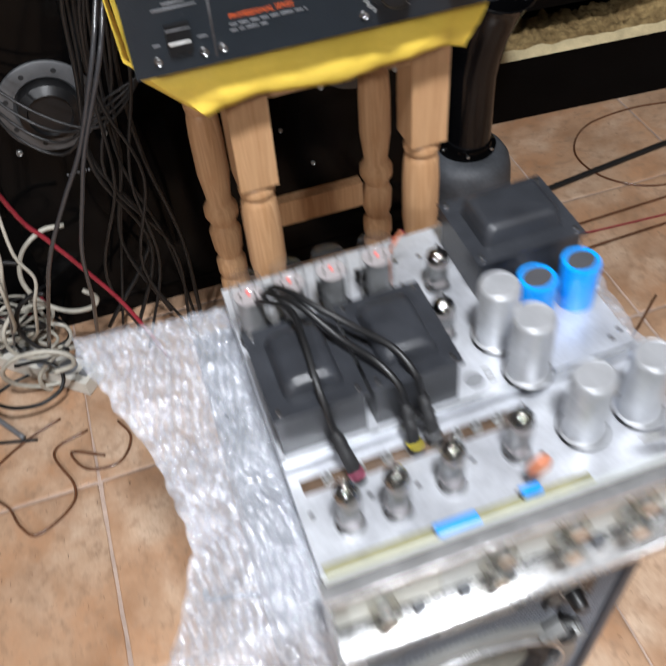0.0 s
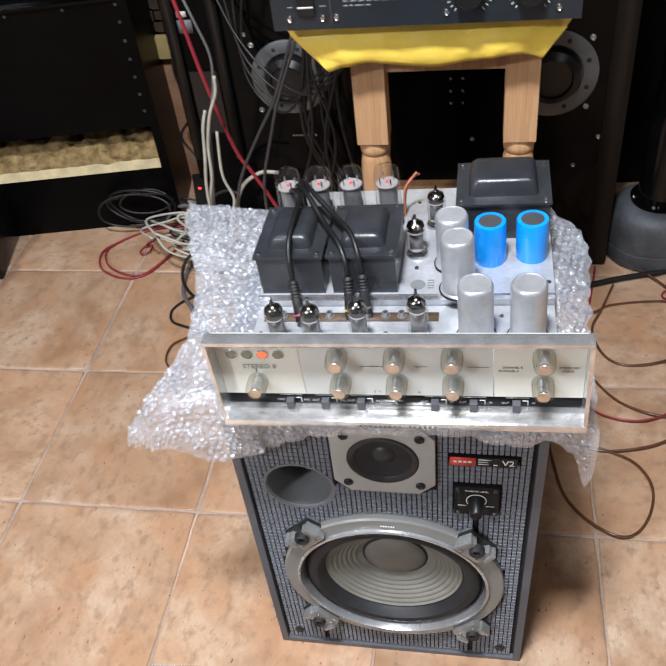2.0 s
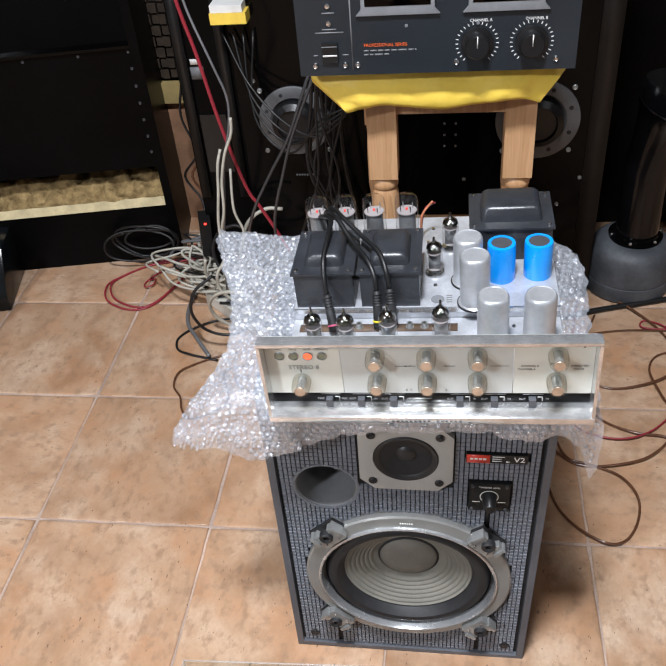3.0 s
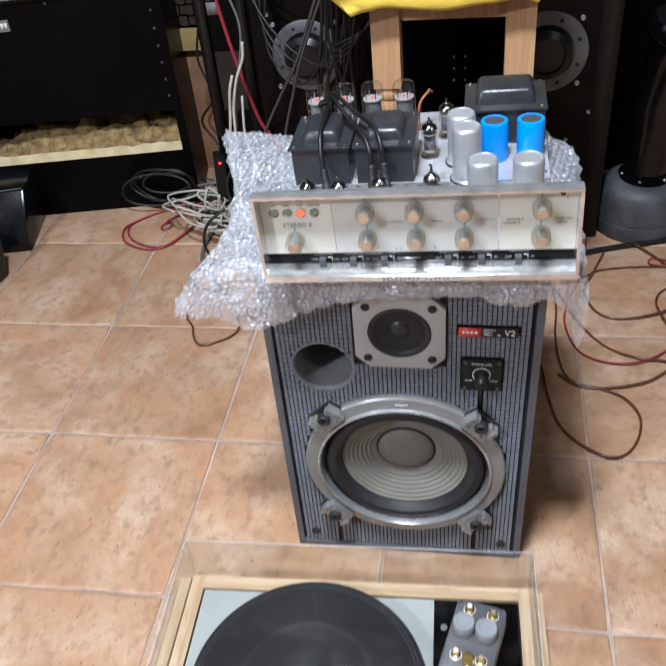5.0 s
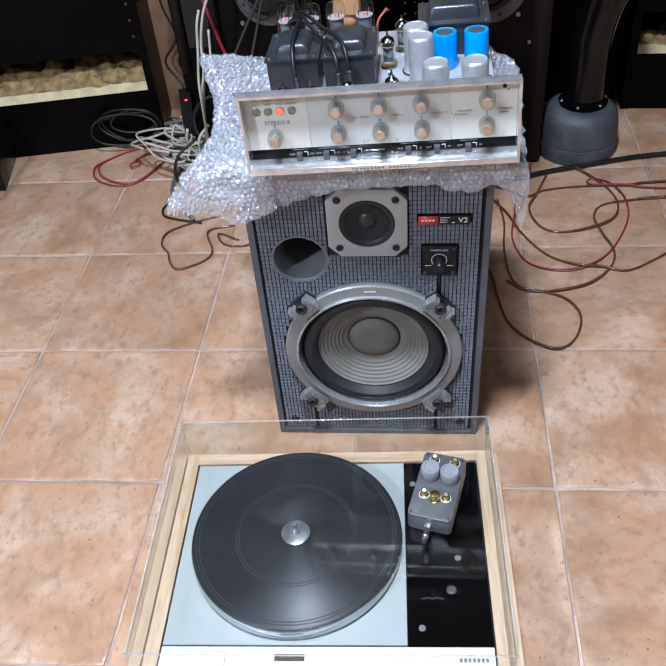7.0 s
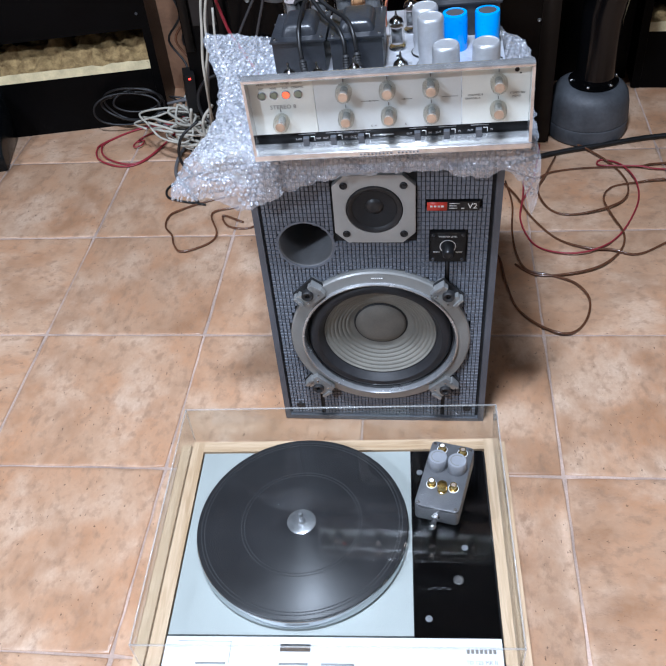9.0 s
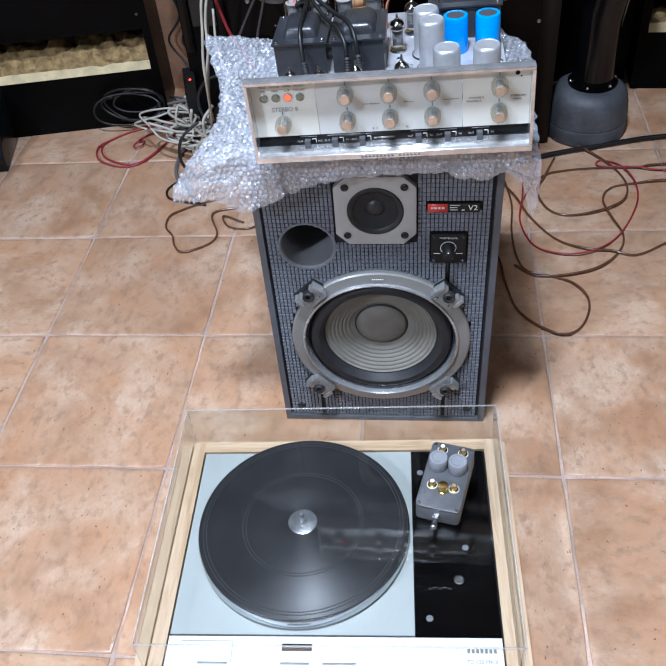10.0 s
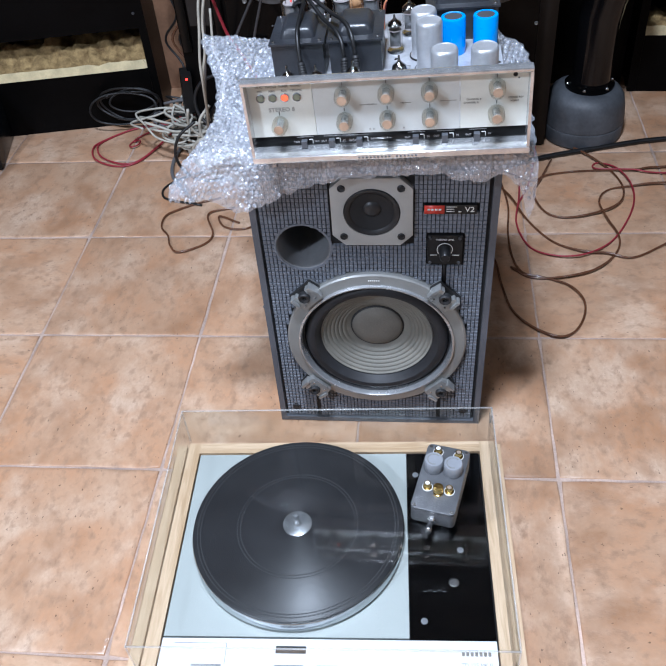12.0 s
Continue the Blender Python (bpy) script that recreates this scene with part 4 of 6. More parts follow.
    can(t, 0.042, 0.191, zr, 0.095)
    can(t, 0.049, 0.150, zr, 0.098)
    can(t, 0.0665, 0.094, zf, 0.087)
    can(t, 0.1135, 0.094, zf, 0.087)
    blue_can(t, 0.079, 0.199, zr, 0.080)
    blue_can(t, 0.120, 0.204, zr, 0.078)
    # jacks and small things on the decks
    jack = part("jack_strip", box(-0.145, 0.03, 0.1175, 0.1295, zf, zf + 0.0015), JACK_BROWN, t, "narrow brown strip of phono sockets")
    for x in (-0.125, -0.1, -0.078, -0.058, -0.040, -0.022, -0.006, 0.012):
        part("phono_socket", lathe([(0.0045, 0), (0.0045, 0.0012), (0.0034, 0.0012), (0.0034, 0.006), (0.0022, 0.006), (0.0022, 0.001)], 16, (x, 0.1235, zf + 0.0015)), CAST, jack, "tarnished phono socket")
    part("decal", lathe([(0.0075, 0), (0.0075, 0.0004), (0, 0.0004)], 28, (0.008, 0.158, zr)), CAP_GREY, ch, "worn round decal")
    for i in range(4):
        part("print_line", box(0.018, 0.024, 0.152 + i * 0.004, 0.1535 + i * 0.004, zr, zr + 0.0003), GREY_INK, ch)
    for x, y in ((0.0, 0.305), (0.022, 0.302), (-0.005, 0.275), (0.005, 0.185), (0.135, 0.16), (0.125, 0.155)):
        part("screw", lathe([(0, 0.0014), (0.002, 0.0012), (0.0026, 0)], 10, (x, y, zr)), STEEL, ch)
    for x, y in ((-0.145, 0.1), (-0.1, 0.1), (-0.065, 0.095), (-0.02, 0.1), (0.03, 0.085), (-0.065, 0.06), (-0.015, 0.055), (0.09, 0.125)):
        part("screw", lathe([(0, 0.0014), (0.002, 0.0012), (0.0026, 0)], 10, (x, y, zf)), STEEL, t)
    board = part("circuit_card", box(-0.15, 0.05, 0.03, 0.058, zf + 0.004, zf + 0.0058), mat("fibre_board", (0.42, 0.40, 0.22), 0.6, vary=0.2, scale=30), t, "green-tan circuit card")
    for i in range(9):
        x = -0.14 + 0.021 * i
        b = sweep([(x, 0.036, zf + 0.009), (x + 0.012, 0.036, zf + 0.009)], 0.0028, 10, 0)
        part("resistor", b, (BLUE, CAP_GREY, ORANGE_CAP)[(0, 1, 2, 1, 1, 0, 1, 2, 1)[i]], board)
    drop = lathe([(0, -0.0125), (0.005, -0.0115), (0.0095, -0.006), (0.0105, 0.0), (0.0095, 0.006), (0.005, 0.0115), (0, 0.0125)], 24)
    drop = part("dipped_capacitor", moved(drop, pose(0.015, 0.068, zf + 0.0185, 12, 0, 15) @ Matrix.Diagonal((1, 0.55, 1, 1))), ORANGE_CAP, t, "orange dipped capacitor")
    for z in (0.0155, 0.0195):
        part("print_bar", moved(box(-0.005, 0.005, -0.0063, -0.0059, -0.0007, 0.0007), pose(0.015, 0.068, zf + z, 12, 0, 15)), WHITE, drop)
    for x0, x1, y, r in ((-0.071, -0.040, 0.049, 0.0062), (-0.004, 0.010, 0.056, 0.0042)):
        part("axial_capacitor", sweep([(x0, y, zf + 0.0125), (x0 + 0.001, y, zf + 0.0125), (x1 - 0.001, y, zf + 0.0125), (x1, y, zf + 0.0125)], r, 16, 0), BLUE, board, "blue axial capacitor")
    for k in range(3):
        part("lead_wire", sweep([(0.085 + 0.004 * k, 0.055, zf + 0.03), (0.1, 0.048, zf + 0.04 + 0.002 * k), (0.118, 0.045, zf + 0.038), (0.132, 0.055, zf + 0.028 + 0.003 * k)], 0.0013, 6), CABLE_GREY if k else CABLE_WHITE, t, "loose lead wire")
    part("lead_wire", sweep([(-0.0145, 0.279, zr), (-0.0135, 0.28, 0.06), (-0.011, 0.283, 0.07), (-0.004, 0.287, 0.078), (0.001, 0.287, 0.084)], 0.0013, 6), ORANGE_CAP, t, "twisted orange lead wire")
    part("lead_wire", sweep([(-0.0143, 0.283, zr), (-0.0125, 0.284, 0.058), (-0.008, 0.287, 0.074), (-0.001, 0.289, 0.079), (0.004, 0.289, 0.081)], 0.0012, 6), CABLE_RED, t, "twisted red lead wire")
    for i in range(4):
        x = -0.145 + 0.035 * i
        part("tag_strip", box(x, x + 0.012, 0.292, 0.298, zr, zr + 0.012), BLACK_PLASTIC, t)
    return t


amplifier()


def phono_lead(points, tip, ring):
    """A black lead in the amplifier's own axes, with a plug at its end."""
    t = thing("audio_cable", AMP, "black audio lead plugged into the amplifier", "cable", "audio leads over the transformers")
    part("lead", sweep(points, 0.0027, 10), CABLE_BLACK, t)
    a, b = Vector(points[-1]), Vector(tip)
    part("plug", sweep([a, a + (b - a) * 0.35, a + (b - a) * 0.4, b], (0.0040, 0.0056), 14, 4), RUBBER, t, "black phono plug")
    for i in range(5):
        p = a + (b - a) * (0.06 + 0.08 * i)
        part("strain_rib", sweep([p, p + (b - a).normalized() * 0.0016], 0.0052, 12, 0), RUBBER, t)
    p = a + (b - a) * 0.82
    part("colour_ring", sweep([p, p + (b - a).normalized() * 0.002], 0.0061, 14, 0), ring, t, "coloured marking ring")


phono_lead([(-0.136, 0.285, 0.04), (-0.134, 0.262, 0.079), (-0.124, 0.243, 0.094), (-0.113, 0.222, 0.101), (-0.113, 0.19, 0.1005), (-0.115, 0.158, 0.092), (-0.114, 0.143, 0.079), (-0.112, 0.134, 0.06)], (-0.104, 0.110, 0.028), mat("pink_ring", (0.6, 0.1, 0.2), 0.5))
phono_lead([(-0.13, 0.29, 0.04), (-0.126, 0.262, 0.086), (-0.116, 0.24, 0.1), (-0.105, 0.22, 0.104), (-0.086, 0.19, 0.092), (-0.068, 0.16, 0.089), (-0.059, 0.143, 0.078), (-0.057, 0.137, 0.062)], (-0.056, 0.120, 0.026), mat("yellow_ring", (0.8, 0.65, 0.02), 0.5))
phono_lead([(-0.127, 0.288, 0.045), (-0.121, 0.26, 0.092), (-0.11, 0.24, 0.104), (-0.098, 0.22, 0.105), (-0.076, 0.195, 0.097), (-0.055, 0.165, 0.095), (-0.046, 0.145, 0.084), (-0.043, 0.138, 0.064)], (-0.040, 0.122, 0.028), CABLE_GREY)


# ---------------------------------------------------------------- record player
TT = pose(0.31, -0.49, 0, 0, 0, 2.1)


def record_player():
    t = thing("record_player", TT, "record player with pale oak plinth on the tiles", "turntable")
    z = 0.0985
    part("top_plate", box(-0.206, 0.0993, -0.1505, 0.1335, z - 0.006, z), PLATE_GREEN, t, "grey-green metal top plate", bevel=0.0012)
    ab = part("arm_board", box(0.1003, 0.2035, -0.1505, 0.1335, z - 0.006, z), BLACK_GLOSS, t, "glossy black arm board", bevel=0.001)
    strip = part("control_strip", box(-0.206, 0.2035, -0.206, -0.1535, z - 0.006, z + 0.001), ALU_STRIP, t, "pale brushed control strip", bevel=0.001)
    # Black sheet below the plates puts the gaps' shade into its colour.
    part("shadow_gap", box(-0.2085, 0.206, -0.2085, 0.1365, z - 0.02, z - 0.0062), GROOVE, t)
    # plinth
    for n, (x0, x1, y0, y1, z0, z1, m) in enumerate((
        (-0.2265, -0.2085, -0.214, 0.155, 0.012, z + 0.001, PALE_WOOD), (0.206, 0.2195, -0.214, 0.155, 0.012, z + 0.001, PALE_WOOD),
        (-0.2085, 0.206, 0.1365, 0.155, 0.012, z + 0.0008, PALE_WOOD_X), (-0.2085, 0.206, -0.2215, -0.2087, 0.012, z + 0.0008, PALE_WOOD_X),
        (-0.246, -0.2315, -0.2215, 0.155, 0.012, z - 0.006, PALE_WOOD), (0.2245, 0.2375, -0.2215, 0.155, 0.012, z - 0.006, PALE_WOOD))):
        part("plinth_board", box(x0, x1, y0, y1, z0, z1), m, t, "pale oak plinth board", bevel=0.0012)
    part("plinth_bottom", box(-0.2455, 0.237, -0.221, 0.1545, 0.008, 0.0118), PALE_WOOD_X, t)
    for x in (-0.2, 0.19):
        for y in (-0.18, 0.12):
            part("foot", lathe([(0, 0), (0.014, 0), (0.016, 0.003), (0.016, 0.008), (0, 0.008)], 20, (x, y, 0)), RUBBER, t, "black rubber foot")
    # platter
    px, py = -0.0472, -0.0034
    pl = part("platter", lathe([(0.118, 0.002), (0.1405, 0.004), (0.1425, 0.006), (0.1425, 0.018), (0.141, 0.0205), (0, 0.0205)], 120, (px, py, z)), POLISHED, t, "polished metal platter")
    prof = [(0.1405, 0.0205), (0.1408, 0.0235), (0.1395, 0.0245)]
    prof.append((0.0195, 0.0245))
    mt = part("rubber_mat", lathe(prof, 120, (px, py, z)), MAT_RUBBER, pl, "black ribbed rubber mat")
    bm = bmesh.new()
    for rad, cnt in ((0.1345, 150), (0.1305, 150), (0.081, 90), (0.077, 90)):
        for i in range(cnt):
            a = 2 * math.pi * (i + 0.5 * (rad in (0.1305, 0.077))) / cnt
            c, s, hw, hr = math.cos(a), math.sin(a), math.pi * rad / cnt * 0.72, 0.0007
            q = [(px + rad * c + u * hr * c - v * hw * s, py + rad * s + u * hr * s + v * hw * c) for u, v in ((-1, -1), (1, -1), (1, 1), (-1, 1))]
            lo = [bm.verts.new((x, y, z + 0.0245)) for x, y in q]
            hi = [bm.verts.new((x, y, z + 0.0250)) for x, y in q]
            bm.faces.new(hi)
            for k in range(4):
                bm.faces.new((lo[k], lo[(k + 1) % 4], hi[(k + 1) % 4], hi[k]))
    tagged(part("strobe_ribs", bm, MAT_RIB, pl, "short raised ribs in rings", smooth=False), kind="stuff")
    part("centre_disc", lathe([(0.0195, 0.0235), (0.0195, 0.0255), (0.018, 0.0262), (0.006, 0.0262), (0.0048, 0.029), (0.0036, 0.030), (0.0036, 0.042), (0.0026, 0.0445), (0, 0.045)], 40, (px, py, z)), CHROME, pl, "polished centre disc with spindle")
    # arm board details and controls
    for x, y in ((0.118, -0.128), (0.168, -0.028), (0.112, 0.095)):
        part("board_plug", lathe([(0.0045, 0), (0.0042, 0.001), (0.0018, 0.0012), (0.0016, 0.0004), (0, 0.0004)], 20, (x, y, z)), CAP_GREY, ab, "small grey blanking plug")
    part("hole", lathe([(0.0065, 0.0008), (0.005, 0.001), (0.0045, 0.0002), (0, 0.0002)], 24, (0.157, -0.075, z)), STEEL, ab, "bare metal ringed hole")
    for k in range(5):
        x, y = 0.118 + 0.006 * k, -0.088 + 0.002 * (k % 2)
        part("scratch", box(x, x + 0.005, y, y + 0.0006, z, z + 0.0002), CAP_GREY, ab)
    part("strobe_window", box(-0.063, -0.026, -0.172, -0.163, z + 0.001, z + 0.002), GROOVE, strip, "dark strobe window", bevel=0.0008)
    for x0, x1 in ((-0.063, -0.028), (-0.012, 0.028), (-0.165, -0.128)):
        part("slider_slot", box(x0, x1, -0.189, -0.1865, z + 0.001, z + 0.0016), GREY_INK, strip)
    bm = box(-0.19, -0.124, -0.160, -0.1595, z + 0.001, z + 0.0014)
    box(-0.1247, -0.124, -0.187, -0.160, z + 0.001, z + 0.0014, bm)
    part("printed_line", bm, GREY_INK, strip)
    for i in range(7):
        part("logo_bar", box(0.161 + i * 0.0052, 0.1645 + i * 0.0052, -0.1725, -0.1675, z + 0.001, z + 0.0014), GREY_INK, strip)
    words("TD 125 MK II", 0.0065, pose(0.178, -0.1835, z + 0.0012), GREY_INK, strip)
    # dust cover
    zt, x0, x1, y0, y1, w = 0.163, -0.2285, 0.2225, -0.1965, 0.165, 0.003
    cover = part("dust_cover", box(x0, x1, y0, y1, zt - w, zt), ACRYLIC, t, "clear acrylic dust cover", bevel=0.001)
    for a in ((x0, x1, y1 - w, y1), (x0, x1, y0, y0 + w), (x0, x0 + w, y0 + w, y1 - w), (x1 - w, x1, y0 + w, y1 - w)):
        ob = part("cover_side", box(*a, 0.093, zt - w - 0.0002), ACRYLIC, cover, "clear acrylic cover side", bevel=0.0006)
        ob.visible_shadow = False
    cover.visible_shadow = False
    # Whitish strips imitate light caught in the edges, where the panes render dark.
    corners = [(x0, y0), (x1, y0), (x1, y1), (x0, y1)]
    for (ax, ay), (bx, by) in zip(corners, corners[1:] + corners[:1]):
        part("cover_edge", sweep([(ax, ay, zt - 0.001), (bx, by, zt - 0.001)], 0.0013, 6, 0), EDGE_GLINT, cover, "whitish strip imitating light caught in the edge")
        part("cover_edge", sweep([(ax, ay, 0.095), (ax, ay, zt - 0.001)], 0.0012, 6, 0), EDGE_GLINT, cover, "whitish strip imitating light caught in the edge")
    return zt


COVER_TOP = record_player()


def transformer_box():
    """The small grey box on the dust cover."""
    t = thing("step_up_box", pose(0.4528, -0.465, COVER_TOP, 0, 0, -13), "small grey metal transformer box on the dust cover", "audio box")
    w, l, h = 0.0282, 0.0525, 0.028
    outline = rounded(0, 0, 2 * w, 2 * l, 0.006)
    flat = Matrix.Rotation(radians(90), 4, "X")
    part("case", moved(prism(outline, 0.0005, h - 0.0038), flat), BOX_GREY, t, "grey die-cast case", bevel=0.0012)
    part("lid", moved(prism(outline, h - 0.0033, h), flat), BOX_GREY, t, "flat grey lid", bevel=0.0009)
    for x in (-1, 1):
        for y in (-1, 1):
            part("screw", lathe([(0, 0.0006), (0.0022, 0.0006), (0.0026, 0)], 12, (x * (w - 0.0045), y * (l - 0.0045), h)), STEEL, t)
    for x in (-0.0125, 0.0125):
        part("transformer_can", lathe([(0.0118, 0), (0.0122, 0.001), (0.0122, 0.0165), (0.0112, 0.018), (0, 0.018)], 32, (x, 0.014, h)), CAN_GREY, t, "round grey transformer can")
        for q in range(7):
            turn = pose(x, 0.014, h + 0.018) @ Matrix.Rotation(q * 0.62 - 0.4, 4, "Z")
            part("print_bar", moved(box(-0.0022, 0.0022, 0.0074, 0.0086, 0.0, 0.0002), turn), GREY_INK, t)
    for i, (x, y) in enumerate(((-0.0125, 0.040), (0.0145, 0.040), (-0.0135, -0.018), (0.0145, -0.018))):
        s = part("phono_socket", lathe([(0.006, 0), (0.006, 0.0015), (0.0042, 0.002), (0.0042, 0.009), (0.003, 0.009), (0.003, 0.004), (0, 0.004)], 20, (x, y, h)), BRASS, t, "gold phono socket")
        part("insulator", lathe([(0.0068, 0), (0.0068, 0.0009), (0.0058, 0.0009)], 20, (x, y, h)), WHITE, s)
        part("socket_core", lathe([(0.0029, 0.0035), (0.0029, 0.0092), (0, 0.0092)], 14, (x, y, h)), WHITE if i in (0, 2) else COPPER, s, "white centre" if i in (0, 2) else "copper-red centre")
    part("ground_post", lathe([(0.0062, 0), (0.0062, 0.003), (0.005, 0.0035), (0.005, 0.006), (0.0064, 0.0065), (0.0064, 0.013), (0.003, 0.0135), (0, 0.0132)], 18, (0.0015, -0.024, h)), BRASS, t, "gold ground post")
    part("switch_nut", lathe([(0.0056, 0), (0.0056, 0.002), (0.0035, 0.0022), (0.0035, 0.006)], 6, (0, -l, 0.013), "Y"), STEEL, t)
    part("switch_lever", sweep([(0, -l - 0.004, 0.013), (0, -l - 0.012, 0.0148), (0, -l - 0.021, 0.0162)], (0.0026, 0.0042), 14, 3), STEEL, t, "chrome toggle lever")
    for x in (-0.009, 0.009):
        part("print_dot", lathe([(0.0012, 0.0003), (0, 0.0003)], 8, (x, 0.0465, h)), GROOVE, t)


transformer_box()


# ---------------------------------------------------------------- stool with yellow cloth, and the power amplifier on it
def stool():
    t = thing("stool", pose(0.405, 0.245, 0), "wooden stool with turned legs under a yellow oilcloth", "stool")
    part("stool_top", box(-0.112, 0.112, -0.03, 0.28, 0.684, 0.7195), PINE, t, "thick pine stool top", bevel=0.004)
    part("apron", box(-0.075, 0.082, -0.012, 0.010, 0.643, 0.683), PINE, t, bevel=0.002)
    for x, sx in ((-0.0945, -1), (0.0975, 1)):
        for y, sy in ((0.0, 0), (0.185, 1)):
            leg = part("leg", box(-0.0208, 0.0208, -0.0208, 0.0208, 0.545, 0.6835), PINE, t, "square-topped turned pine leg", bevel=0.004)
            leg.location = (x + (-0.023 if sx < 0 else 0.0115) * sy, y, 0)
            low = lathe([(0.0, 0.0), (0.013, 0.0), (0.0145, 0.02), (0.0205, 0.20), (0.0215, 0.235), (0.017, 0.245), (0.0215, 0.255), (0.0215, 0.275), (0.016, 0.285), (0.0205, 0.30), (0.0225, 0.33), (0.0165, 0.345), (0.0235, 0.36), (0.0235, 0.372), (0.0165, 0.385), (0.0215, 0.43), (0.0215, 0.49), (0.0200, 0.514), (0.0185, 0.5215), (0.0172, 0.524), (0.0195, 0.527), (0.0205, 0.533), (0.0185, 0.539), (0.0168, 0.5415), (0.019, 0.5445), (0.0, 0.5455)], 28)
            part("turned_shaft", low, PINE, leg, "turned lower shaft")
    part("stretcher", box(-0.091, 0.085, 0.176, 0.194, 0.315, 0.355), PINE, t, "plain stretcher rail", bevel=0.002)


stool()


def oilcloth():
    """The cloth on the stool: a flat top and a skirt that folds in at the corners."""
    bm = bmesh.new()
    cols, rows = 48, 10
    grid = []
    for k in range(rows + 1):
        f = k / rows
        row = []
        for i in range(cols + 1):
            u = i / cols
            xt = 0.208 + 0.354 * u
            xb = 0.268 + 0.254 * u
            ease = f ** 0.9
            x = xt + (xb - xt) * ease
            n1 = noise.noise(Vector((u * 7, f * 2.0, 2)))
            n2 = noise.noise(Vector((u * 20, f * 6.0, 8)))
            corner = max(0.0, 1 - min(u, 1 - u) / 0.14)
            y = 0.2005 - 0.010 * math.sin(f * 2.2) + 0.006 * n1 * f + 0.0022 * n2 + 0.012 * corner * (1 - f)
            z = 0.7235 - 0.048 * f - 0.007 * f * (1 - u) - 0.004 * corner * f + 0.003 * n1 * f + (0.004 * math.sin(u * 9) * f)
            row.append(bm.verts.new((x, y, z)))
        grid.append(row)
    for k in range(rows):
        for i in range(cols):
            bm.faces.new((grid[k][i], grid[k][i + 1], grid[k + 1][i + 1], grid[k + 1][i]))
    # the sides run back from the front corners
    for side, sx in ((0, -1), (cols, 1)):
        prev = [grid[k][side] for k in range(rows + 1)]
        for q in range(1, 12):
            cur = []
            for k in range(rows + 1):
                f = k / rows
                y = 0.2005 + 0.03 * q
                xw = (0.208 if sx < 0 else 0.562) - sx * 0.012 * f * min(1, 3 / q)
                z = 0.7235 - 0.040 * f * (1 - 0.25 * math.sin(q * 1.1))
                cur.append(bm.verts.new((xw + 0.003 * noise.noise(Vector((q, f * 4, 3))), y, z)))
            for k in range(rows):
                bm.faces.new((prev[k], cur[k], cur[k + 1], prev[k + 1]))
            prev = cur
    box(0.214, 0.56, 0.2045, 0.52, 0.7212, 0.7236, bm)
    bmesh.ops.recalc_face_normals(bm, faces=bm.faces)
    ob = part("oilcloth", bm, YELLOW)
    sol = ob.modifiers.new("thickness", "SOLIDIFY")
    sol.thickness, sol.offset = 0.0012, 0
    tagged(ob, "bright yellow oilcloth draped over the stool top", "cloth")


oilcloth()


